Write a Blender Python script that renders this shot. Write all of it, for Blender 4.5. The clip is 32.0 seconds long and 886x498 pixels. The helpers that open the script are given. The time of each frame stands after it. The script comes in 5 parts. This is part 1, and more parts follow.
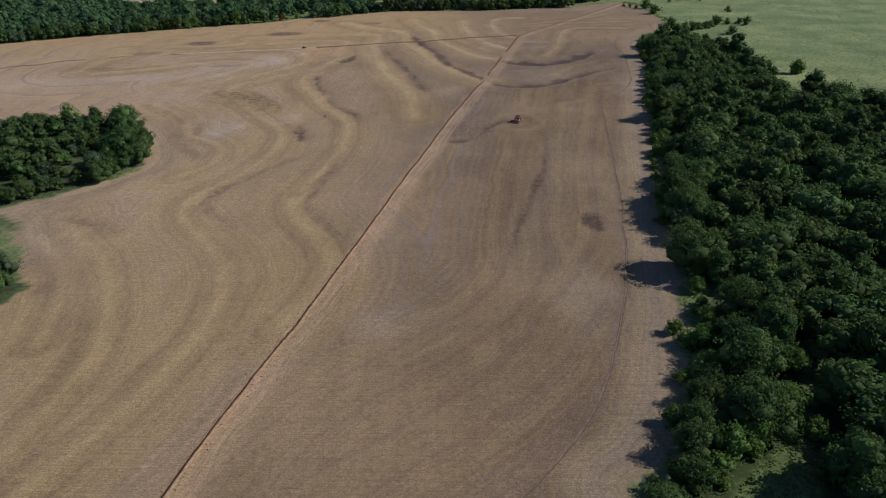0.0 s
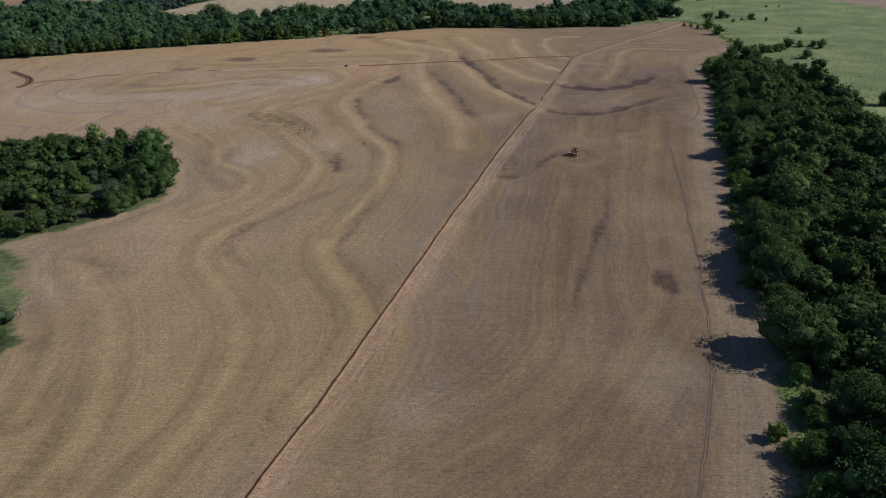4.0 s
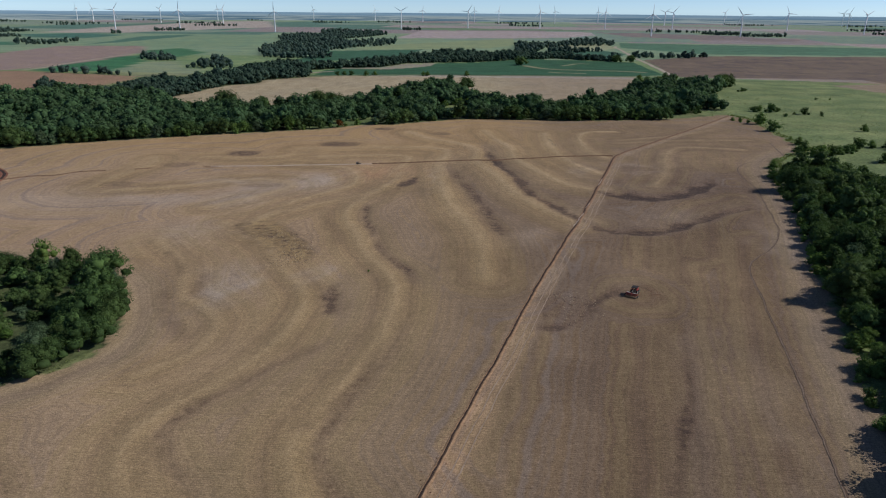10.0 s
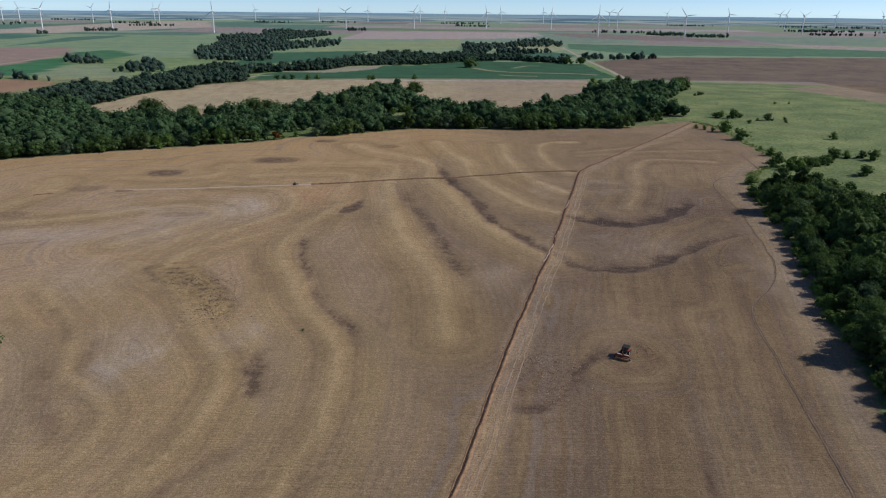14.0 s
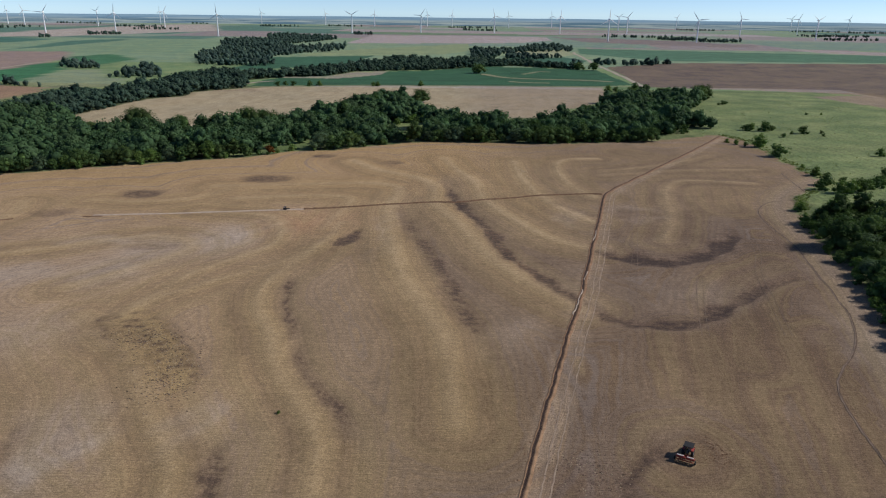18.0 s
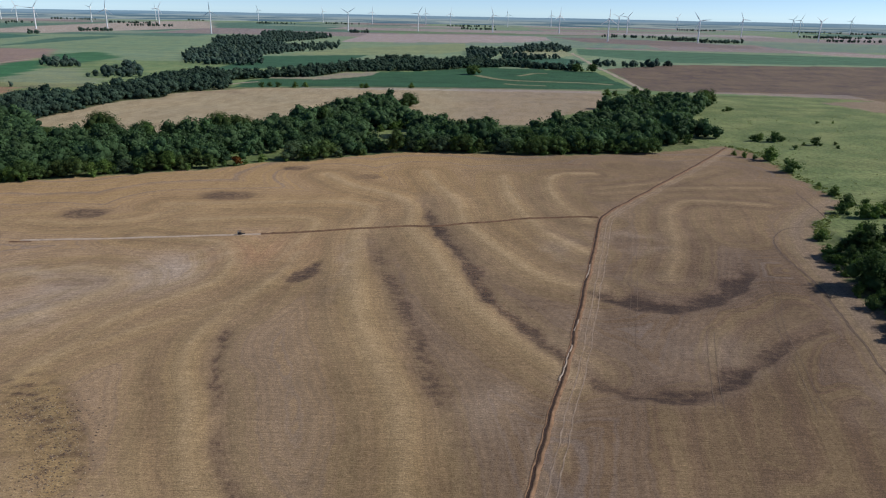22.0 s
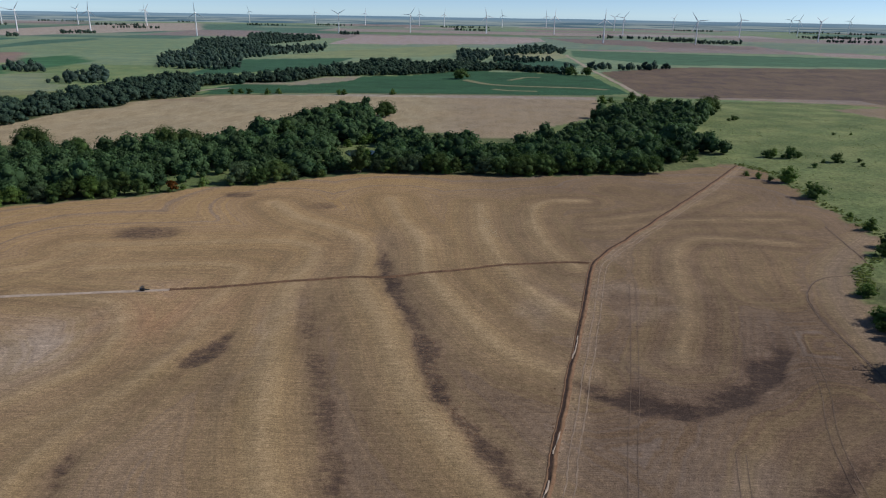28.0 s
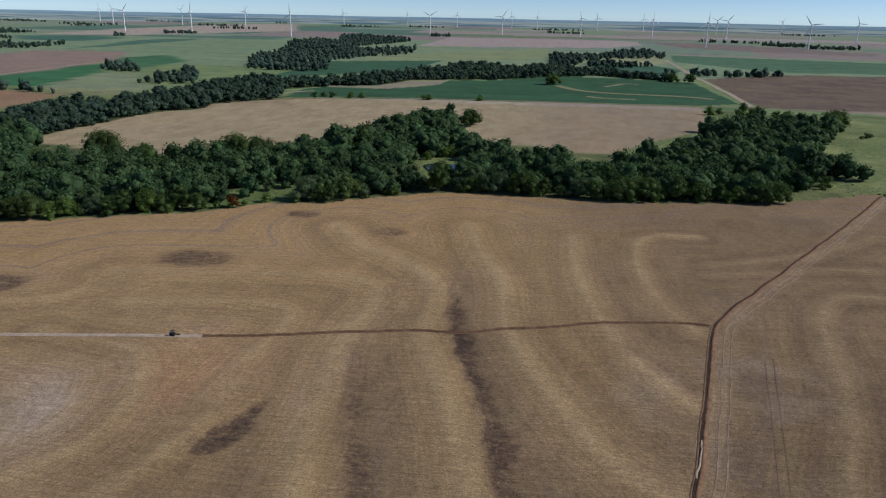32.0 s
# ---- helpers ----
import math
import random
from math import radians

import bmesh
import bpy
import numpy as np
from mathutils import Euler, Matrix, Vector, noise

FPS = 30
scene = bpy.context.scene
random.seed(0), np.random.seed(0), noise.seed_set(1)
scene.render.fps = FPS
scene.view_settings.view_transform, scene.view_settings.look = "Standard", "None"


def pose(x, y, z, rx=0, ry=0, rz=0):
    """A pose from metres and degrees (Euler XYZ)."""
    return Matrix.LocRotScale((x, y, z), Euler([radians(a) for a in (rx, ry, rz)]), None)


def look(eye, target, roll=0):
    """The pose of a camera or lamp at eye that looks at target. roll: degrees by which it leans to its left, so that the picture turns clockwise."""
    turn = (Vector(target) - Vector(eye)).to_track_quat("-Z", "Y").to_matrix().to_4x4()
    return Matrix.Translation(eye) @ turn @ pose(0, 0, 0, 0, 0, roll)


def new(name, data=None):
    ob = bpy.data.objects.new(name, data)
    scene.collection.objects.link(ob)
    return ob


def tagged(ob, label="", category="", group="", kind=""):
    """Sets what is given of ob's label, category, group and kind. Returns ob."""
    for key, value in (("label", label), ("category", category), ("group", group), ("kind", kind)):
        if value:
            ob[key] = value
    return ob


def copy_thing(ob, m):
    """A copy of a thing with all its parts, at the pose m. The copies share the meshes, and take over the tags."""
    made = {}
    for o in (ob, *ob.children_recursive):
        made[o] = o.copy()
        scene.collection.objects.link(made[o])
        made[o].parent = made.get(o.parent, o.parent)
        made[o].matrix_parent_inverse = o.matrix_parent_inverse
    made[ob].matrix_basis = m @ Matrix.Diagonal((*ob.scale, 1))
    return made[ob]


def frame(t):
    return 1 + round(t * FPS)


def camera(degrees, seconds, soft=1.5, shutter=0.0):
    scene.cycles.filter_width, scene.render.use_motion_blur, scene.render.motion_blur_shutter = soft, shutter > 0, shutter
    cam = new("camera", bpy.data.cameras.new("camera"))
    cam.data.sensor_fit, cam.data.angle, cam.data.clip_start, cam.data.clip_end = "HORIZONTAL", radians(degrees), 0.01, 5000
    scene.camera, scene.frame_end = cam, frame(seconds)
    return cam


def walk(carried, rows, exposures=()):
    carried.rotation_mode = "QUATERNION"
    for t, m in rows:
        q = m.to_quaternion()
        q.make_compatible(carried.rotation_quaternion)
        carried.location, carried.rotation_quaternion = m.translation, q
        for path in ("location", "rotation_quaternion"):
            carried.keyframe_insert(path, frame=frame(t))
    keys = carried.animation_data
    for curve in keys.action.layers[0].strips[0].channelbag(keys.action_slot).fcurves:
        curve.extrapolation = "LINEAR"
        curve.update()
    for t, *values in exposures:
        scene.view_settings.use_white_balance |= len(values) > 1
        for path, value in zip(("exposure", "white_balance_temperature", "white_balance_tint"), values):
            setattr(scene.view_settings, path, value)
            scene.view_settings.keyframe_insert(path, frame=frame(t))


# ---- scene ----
cam = camera(64.1, 32.0, soft=1.15)
PATH = [
    (0, (5.35, -8.62, 82.18), (4.05, 81.41, 38.67), -0.29),
    (0.5, (5.13, -6.41, 82.04), (0.11, 83.49, 38.55), -0.32),
    (1, (4.93, -3.74, 81.94), (-2.61, 85.96, 38.39), -0.23),
    (1.5, (4.69, -0.60, 81.88), (-2.67, 89.12, 38.35), -0.27),
    (2, (4.21, 2.99, 81.80), (-2.94, 92.65, 38.08), -0.07),
    (2.5, (3.69, 7.09, 81.24), (-3.38, 96.80, 37.62), -0.13),
    (4.5, (1.99, 26.42, 81.25), (-4.83, 117.81, 41.24), 0.05),
    (5, (1.80, 31.68, 81.51), (-5.11, 124.46, 44.84), 0.04),
    (5.5, (1.41, 36.96, 81.55), (-5.51, 131.25, 48.99), 0.10),
    (6, (0.96, 42.26, 81.41), (-5.91, 136.80, 49.53), 0.17),
    (6.5, (0.54, 47.61, 81.23), (-6.33, 142.14, 49.36), 0.14),
    (7, (0.04, 52.86, 81.09), (-6.75, 147.40, 49.21), 0.18),
    (7.5, (-0.54, 58.21, 80.96), (-8.73, 152.65, 49.09), 0.21),
    (8, (-1.11, 63.74, 80.87), (-11.44, 157.94, 48.96), 0.30),
    (8.5, (-1.61, 69.09, 80.83), (-11.96, 163.28, 48.88), 0.31),
    (9, (-2.15, 74.38, 80.79), (-12.42, 168.57, 48.82), 0.35),
    (9.5, (-2.79, 79.85, 80.74), (-12.98, 174.03, 48.72), 0.42),
    (10, (-3.46, 85.39, 80.71), (-13.57, 179.58, 48.68), 0.44),
    (10.5, (-4.04, 90.89, 80.70), (-14.09, 185.09, 48.69), 0.48),
    (11, (-4.58, 96.41, 80.72), (-13.29, 190.75, 48.72), 0.51),
    (11.5, (-5.20, 101.84, 80.79), (-10.12, 196.45, 48.80), 0.50),
    (12, (-5.89, 107.17, 80.89), (-10.01, 201.83, 48.92), 0.53),
    (12.5, (-6.47, 112.42, 81.01), (-10.54, 207.09, 49.04), 0.56),
    (13, (-6.94, 117.56, 81.19), (-10.96, 212.22, 49.18), 0.59),
    (13.5, (-7.37, 122.75, 81.35), (-10.33, 217.45, 49.35), 0.59),
    (15.5, (-9.25, 144.10, 81.15), (-13.42, 238.80, 49.29), 0.62),
    (16, (-9.57, 149.30, 80.98), (-13.69, 244.02, 49.19), 0.69),
    (16.5, (-9.86, 154.22, 80.96), (-13.93, 248.97, 49.23), 0.67),
    (17, (-10.17, 159.25, 81.01), (-14.18, 254.02, 49.33), 0.69),
    (17.5, (-10.41, 164.33, 81.05), (-14.41, 259.12, 49.43), 0.70),
    (18, (-10.50, 169.25, 81.20), (-14.49, 264.07, 49.68), 0.69),
    (18.5, (-10.51, 174.07, 81.48), (-14.51, 268.88, 49.93), 0.69),
    (19, (-10.44, 179.06, 81.68), (-14.41, 273.88, 50.15), 0.68),
    (19.5, (-10.14, 184.15, 81.74), (-14.08, 278.96, 50.20), 0.75),
    (20, (-9.50, 189.06, 81.77), (-13.46, 283.87, 50.22), 0.78),
    (20.5, (-8.39, 193.74, 81.90), (-12.37, 288.54, 50.31), 0.85),
    (21, (-6.84, 198.29, 82.12), (-10.80, 293.07, 50.46), 0.91),
    (21.5, (-5.05, 202.67, 82.25), (-8.94, 297.44, 50.58), 0.98),
    (22, (-3.06, 206.87, 82.28), (-6.86, 301.63, 50.55), 1.08),
    (22.5, (-0.99, 210.99, 82.24), (-4.81, 305.74, 50.52), 1.11),
    (23, (0.91, 215.09, 82.27), (-2.82, 309.85, 50.53), 1.15),
    (23.5, (2.53, 219.41, 82.35), (-1.19, 314.17, 50.61), 1.16),
    (24, (3.87, 223.99, 82.34), (0.23, 318.75, 50.63), 1.21),
    (24.5, (4.97, 228.74, 82.27), (1.38, 323.51, 50.57), 1.23),
    (25, (5.85, 233.74, 82.22), (2.30, 328.53, 50.55), 1.20),
    (25.5, (6.53, 238.90, 82.23), (3.01, 333.69, 50.56), 1.14),
    (27.5, (7.97, 258.81, 82.48), (4.60, 353.62, 50.88), 0.98),
    (28, (8.06, 263.95, 82.50), (4.66, 358.76, 50.89), 0.93),
    (28.5, (7.97, 269.09, 82.50), (3.97, 363.91, 50.97), 0.94),
    (29, (7.69, 274.42, 82.44), (1.65, 369.13, 50.93), 1.00),
    (29.5, (7.50, 279.89, 82.32), (-11.40, 372.87, 50.72), 1.14),
    (30, (7.57, 285.28, 82.27), (-12.53, 378.00, 50.66), 1.15),
    (30.5, (7.42, 290.56, 82.24), (-10.47, 383.74, 50.67), 1.12),
    (31, (6.89, 295.76, 82.20), (-8.18, 389.46, 50.70), 1.11),
    (31.5, (6.23, 301.06, 82.15), (-8.82, 394.75, 50.60), 1.14),
    (32, (5.47, 306.64, 81.99), (-9.55, 400.34, 50.45), 1.14),
]
walk(cam, [(t, look(eye, target, roll)) for t, eye, target, roll in PATH],
     [(t, stops, kelvin, 10) for t, stops, kelvin in ((0, 0.22, 6120), (2.5, 0.17, 6150), (5, 0.09, 6150), (7, 0.0, 6150), (10, -0.02, 6200), (13.5, 0.06, 6250), (16, 0.11, 6280), (19, 0.14, 6300), (23, 0.14, 6300), (25.5, 0.07, 6300), (28, -0.06, 6300), (32, -0.13, 6300))])

# ---- world and sun ----
SUN_ELEVATION, SUN_HEADING = 36.0, 84.0
world = bpy.data.worlds.new("world")
scene.world = world
world.use_nodes = True
wn = world.node_tree
sky = wn.nodes.new("ShaderNodeTexSky")
sky.sky_type = "NISHITA"
sky.sun_disc = False
sky.sun_elevation = radians(SUN_ELEVATION)
sky.sun_rotation = radians(SUN_HEADING)
sky.altitude = 1200
sky.air_density, sky.dust_density, sky.ozone_density = 0.5, 0.15, 3.5
wn.nodes["Background"].inputs["Strength"].default_value = 0.11
wn.links.new(sky.outputs[0], wn.nodes["Background"].inputs["Color"])
sun = new("sun", bpy.data.lights.new("sun", "SUN"))
sun.data.energy, sun.data.angle, sun.data.color = 3.85, radians(0.53), (1.0, 0.955, 0.88)
sun_way = Vector((math.sin(radians(SUN_HEADING)) * math.cos(radians(SUN_ELEVATION)),
                  math.cos(radians(SUN_HEADING)) * math.cos(radians(SUN_ELEVATION)), math.sin(radians(SUN_ELEVATION))))
sun.matrix_world = look(sun_way * 300, (0, 0, 0))
scene.view_settings.exposure = 0.0


# ---- materials ----
def material(name, rough=0.9, spec=0.2):
    m = bpy.data.materials.new(name)
    m.use_nodes = True
    n = m.node_tree
    b = n.nodes["Principled BSDF"]
    b.inputs["Roughness"].default_value = rough
    b.inputs["Specular IOR Level"].default_value = spec
    return m, n, b


def node(n, kind, **values):
    k = n.nodes.new(kind)
    for name, v in values.items():
        k.inputs[name.replace("_", " ")].default_value = v
    return k


def noise_node(n, scale, detail=4.0, rough=0.6, stretch=None, turn=0.0):
    k = node(n, "ShaderNodeTexNoise", Scale=scale, Detail=detail, Roughness=rough)
    co = n.nodes.new("ShaderNodeNewGeometry")
    mp = n.nodes.new("ShaderNodeMapping")
    if stretch:
        mp.inputs["Scale"].default_value = stretch
    mp.inputs["Rotation"].default_value = (0, 0, radians(turn))
    n.links.new(co.outputs["Position"], mp.inputs["Vector"])
    n.links.new(mp.outputs[0], k.inputs["Vector"])
    return k


def ramp(n, source, lo, hi, a, b):
    k = n.nodes.new("ShaderNodeMapRange")
    k.clamp = True
    for i, v in enumerate((lo, hi, a, b)):
        k.inputs[i + 1].default_value = v
    n.links.new(source, k.inputs[0])
    return k.outputs[0]


def maths(n, op, a, b):
    k = n.nodes.new("ShaderNodeMath")
    k.operation = op
    for i, v in enumerate((a, b)):
        if isinstance(v, (int, float)):
            k.inputs[i].default_value = v
        else:
            n.links.new(v, k.inputs[i])
    return k.outputs[0]


def mixed(n, factor, a, b, blend="MIX"):
    k = n.nodes.new("ShaderNodeMix")
    k.data_type, k.blend_type = "RGBA", blend
    if isinstance(factor, (int, float)):
        k.inputs[0].default_value = factor
    else:
        n.links.new(factor, k.inputs[0])
    for i, v in ((6, a), (7, b)):
        if isinstance(v, tuple):
            k.inputs[i].default_value = (*v, 1)
        else:
            n.links.new(v, k.inputs[i])
    return k.outputs[2]


def scaled(n, colour, amount):
    k = n.nodes.new("ShaderNodeVectorMath")
    k.operation = "SCALE"
    n.links.new(colour, k.inputs[0])
    n.links.new(amount, k.inputs["Scale"])
    return k.outputs[0]


def bumped(n, b, height, strength, distance):
    k = node(n, "ShaderNodeBump", Strength=strength, Distance=distance)
    n.links.new(height, k.inputs["Height"])
    n.links.new(k.outputs[0], b.inputs["Normal"])


def attribute(n, name):
    k = n.nodes.new("ShaderNodeAttribute")
    k.attribute_name = name
    return k


def plain(name, colour, rough=0.6, metal=0.0, var=0.25, scale=3.0, spec=0.3):
    m, n, b = material(name, rough, spec)
    b.inputs["Metallic"].default_value = metal
    a, c = noise_node(n, scale), noise_node(n, scale * 9, 3)
    t = maths(n, "ADD", ramp(n, a.outputs[0], 0.3, 0.7, 1 - var, 1 + var * 0.5), ramp(n, c.outputs[0], 0.3, 0.7, -var * 0.4, var * 0.4))
    rgb = n.nodes.new("ShaderNodeRGB")
    rgb.outputs[0].default_value = (*colour, 1)
    n.links.new(scaled(n, rgb.outputs[0], t), b.inputs["Base Color"])
    return m


def ground_material():
    m, n, b = material("farm_ground", 0.95, 0.1)
    b.inputs["Sheen Weight"].default_value = 0.13
    b.inputs["Sheen Roughness"].default_value = 0.5
    land, till, lush = attribute(n, "land").outputs["Color"], attribute(n, "till").outputs["Fac"], attribute(n, "lush").outputs["Fac"]
    # tilled soil: stubble rows along the field, cross passes, clods and straw
    broad = noise_node(n, 0.018, 5, 0.6)
    patch = noise_node(n, 0.09, 5, 0.65, (1.0, 0.45, 1.0))
    rows_ = noise_node(n, 1.0, 5, 0.75, (0.05, 2.4, 1.0), 2)
    cross = noise_node(n, 1.0, 3, 0.65, (0.55, 0.012, 1.0), 5)
    clods = noise_node(n, 3.2, 7, 0.85)
    grit = noise_node(n, 0.75, 5, 0.8)
    bend, curl = attribute(n, "flow").outputs["Fac"], attribute(n, "curl").outputs["Fac"]

    def lines_along(coordinate, scale, stray, detail):
        k = node(n, "ShaderNodeTexNoise", Scale=1.0, Detail=detail, Roughness=0.65)
        k.noise_dimensions = "1D"
        n.links.new(maths(n, "ADD", maths(n, "MULTIPLY", coordinate, scale), maths(n, "MULTIPLY", patch.outputs[0], stray)), k.inputs["W"])
        return k.outputs[0]
    swirl = lines_along(bend, 0.75, 3.2, 5.0)
    bands = lines_along(bend, 0.11, 0.9, 3.0)
    ruts = lines_along(attribute(n, "lane_side").outputs["Fac"], 1.1, 0.4, 4.0)
    straw = noise_node(n, 2.4, 5, 0.75, (0.45, 1.2, 1.0), 6)
    soil = maths(n, "MULTIPLY", ramp(n, broad.outputs[0], 0.32, 0.68, 0.9, 1.09), ramp(n, patch.outputs[0], 0.3, 0.7, 0.9, 1.09))
    soil = maths(n, "MULTIPLY", soil, ramp(n, rows_.outputs[0], 0.28, 0.72, 0.87, 1.13))

    def weighed(amount, source):
        k = n.nodes.new("ShaderNodeMix")
        k.inputs[2].default_value = 1.0
        n.links.new(amount, k.inputs[0]), n.links.new(source, k.inputs[3])
        return k.outputs[0]
    soil = maths(n, "MULTIPLY", soil, weighed(curl, ramp(n, swirl, 0.3, 0.7, 0.83, 1.17)))
    soil = maths(n, "MULTIPLY", soil, weighed(attribute(n, "lane").outputs["Fac"], ramp(n, ruts, 0.3, 0.7, 0.72, 1.28)))
    soil = maths(n, "MULTIPLY", soil, ramp(n, cross.outputs[0], 0.3, 0.7, 0.95, 1.05))
    soil = maths(n, "MULTIPLY", soil, ramp(n, clods.outputs[0], 0.34, 0.66, 0.58, 1.38))
    speck = noise_node(n, 3.0, 1.0, 0.6, (0.75, 1.15, 1.0), 3)
    soil = maths(n, "MULTIPLY", soil, ramp(n, speck.outputs[0], 0.36, 0.64, 0.9, 1.1))
    # coarser stubble and clods in the further half of the field
    place_ = n.nodes.new("ShaderNodeSeparateXYZ")
    n.links.new(n.nodes.new("ShaderNodeNewGeometry").outputs["Position"], place_.inputs[0])
    coarse, drills = noise_node(n, 1.25, 6, 0.85, (0.8, 1.2, 1.0)), noise_node(n, 1.0, 4, 0.7, (0.12, 1.5, 1.0), 2)
    rugged = ramp(n, place_.outputs["Y"], 290.0, 420.0, 0.1, 1.0)
    soil = maths(n, "MULTIPLY", soil, weighed(rugged, ramp(n, coarse.outputs[0], 0.34, 0.66, 0.74, 1.27)))
    soil = maths(n, "MULTIPLY", soil, weighed(rugged, ramp(n, drills.outputs[0], 0.34, 0.66, 0.85, 1.15)))
    soil = maths(n, "MULTIPLY", soil, ramp(n, grit.outputs[0], 0.34, 0.66, 0.86, 1.14))
    soil = maths(n, "MULTIPLY", soil, ramp(n, straw.outputs[0], 0.45, 0.7, 0.93, 1.28))
    # pasture and crops: tufts and mottling
    tuft = noise_node(n, 0.55, 6, 0.7)
    sward = noise_node(n, 0.035, 5, 0.6)
    strip = noise_node(n, 1.0, 3, 0.5, (0.004, 0.03, 1.0), -12)
    grass = maths(n, "MULTIPLY", ramp(n, tuft.outputs[0], 0.3, 0.7, 0.5, 1.5), ramp(n, sward.outputs[0], 0.3, 0.7, 0.78, 1.22))
    grass = maths(n, "MULTIPLY", grass, ramp(n, strip.outputs[0], 0.3, 0.7, 0.88, 1.12))
    both = n.nodes.new("ShaderNodeMix")
    n.links.new(till, both.inputs[0]), n.links.new(grass, both.inputs[2]), n.links.new(soil, both.inputs[3])
    dry = mixed(n, ramp(n, sward.outputs[0], 0.42, 0.68, 0.0, 0.6), land, (0.212, 0.214, 0.088))
    tone = mixed(n, lush, land, dry)
    hue = mixed(n, maths(n, "MULTIPLY", till, ramp(n, broad.outputs[0], 0.4, 0.7, 0.0, 0.28)), tone, (0.30, 0.205, 0.112))
    # golden and mauve-grey bands that follow the terraces
    hue = mixed(n, maths(n, "MULTIPLY", till, ramp(n, bands, 0.5, 0.64, 0.0, 0.46)), hue, (0.268, 0.194, 0.098))
    hue = mixed(n, maths(n, "MULTIPLY", till, ramp(n, bands, 0.5, 0.37, 0.0, 0.6)), hue, (0.218, 0.166, 0.134))
    # straw on the crests, clumps of moist soil in the hollows
    comb = noise_node(n, 1.0, 6, 0.7, (0.22, 0.5, 1.0), 8)
    hue = mixed(n, maths(n, "MULTIPLY", attribute(n, "chaff").outputs["Fac"], ramp(n, comb.outputs[0], 0.3, 0.65, 0.6, 1.1)), hue, (0.405, 0.287, 0.163))
    clump = noise_node(n, 0.42, 9, 0.8, (0.75, 1.15, 1.0), 25)
    moist = maths(n, "MULTIPLY", attribute(n, "moist").outputs["Fac"], ramp(n, clump.outputs[0], 0.34, 0.64, 0.45, 1.4))
    hue = mixed(n, ramp(n, moist, 0.0, 0.75, 0.0, 0.75), hue, (0.125, 0.079, 0.053))
    hue = mixed(n, ramp(n, moist, 0.55, 1.1, 0.0, 0.9), hue, (0.060, 0.040, 0.031))
    n.links.new(scaled(n, hue, both.outputs[0]), b.inputs["Base Color"])
    # haze put into the sheen tint: a bluish veil at grazing angles
    n.links.new(mixed(n, 0.35, mixed(n, 1.0, hue, (1.6, 1.6, 1.6), "MULTIPLY"), (0.36, 0.40, 0.46)), b.inputs["Sheen Tint"])
    bumped(n, b, maths(n, "ADD", clods.outputs[0], rows_.outputs[0]), 0.45, 0.3)
    return m


def leaf_material(name, deep, light, shift):
    m, n, b = material(name, 0.75, 0.08)
    geo = n.nodes.new("ShaderNodeNewGeometry")
    info = n.nodes.new("ShaderNodeObjectInfo")
    tint = attribute(n, "tint").outputs["Fac"]
    each = maths(n, "FRACT", maths(n, "ADD", info.outputs["Random"], tint), 0.0)
    c = mixed(n, ramp(n, geo.outputs["Random Per Island"], 0.0, 1.0, 0.0, 1.0), deep, light)
    c = mixed(n, ramp(n, each, 0.0, 1.0, 0.0, 0.75), c, shift)
    spot = noise_node(n, 0.9, 3)
    c = scaled(n, c, maths(n, "MULTIPLY", ramp(n, spot.outputs[0], 0.3, 0.7, 0.75, 1.25), ramp(n, maths(n, "FRACT", maths(n, "MULTIPLY", each, 7.3), 0.0), 0.0, 1.0, 0.72, 1.25)))
    n.links.new(c, b.inputs["Base Color"])
    glow = n.nodes.new("ShaderNodeBsdfTranslucent")
    n.links.new(mixed(n, 1.0, c, (1.15, 1.25, 0.75), "MULTIPLY"), glow.inputs["Color"])
    both = n.nodes.new("ShaderNodeMixShader")
    both.inputs[0].default_value = 0.33
    n.links.new(b.outputs[0], both.inputs[1]), n.links.new(glow.outputs[0], both.inputs[2])
    n.links.new(both.outputs[0], n.nodes["Material Output"].inputs["Surface"])
    return m


GROUND = ground_material()
LEAF = leaf_material("tree_foliage", (0.024, 0.051, 0.020), (0.088, 0.148, 0.044), (0.082, 0.118, 0.038))
# the further off the woods, the bluer the leaves: haze in their colour
LEAF_BELT = leaf_material("belt_foliage", (0.023, 0.053, 0.028), (0.083, 0.150, 0.060), (0.074, 0.118, 0.052))
LEAF_HAZED = leaf_material("hazed_far_foliage", (0.024, 0.050, 0.040), (0.070, 0.116, 0.078), (0.064, 0.096, 0.066))
LEAF_HAZIER = leaf_material("hazed_distant_foliage", (0.034, 0.062, 0.054), (0.082, 0.130, 0.098), (0.074, 0.108, 0.084))
LEAF_GREY = leaf_material("grey_green_foliage", (0.042, 0.070, 0.040), (0.098, 0.145, 0.076), (0.085, 0.125, 0.062))
LEAF_LIGHT = leaf_material("shrub_foliage", (0.05, 0.10, 0.024), (0.125, 0.205, 0.05), (0.11, 0.155, 0.042))
LEAF_ORANGE = leaf_material("rusty_foliage", (0.12, 0.05, 0.012), (0.2, 0.08, 0.02), (0.16, 0.07, 0.02))
BARK = plain("bark", (0.11, 0.085, 0.065), 0.95, scale=4)
SPOIL_DARK = plain("moist_spoil_earth", (0.205, 0.12, 0.072), 0.95, var=0.4, scale=0.7)
SPOIL = plain("spoil_earth", (0.295, 0.172, 0.102), 0.95, var=0.4, scale=0.7)
# dark earth of the trench floors, which are flat strips laid on the ground
TRENCH = plain("dark_trench_earth", (0.050, 0.028, 0.019), 0.9, var=0.4, scale=0.8)
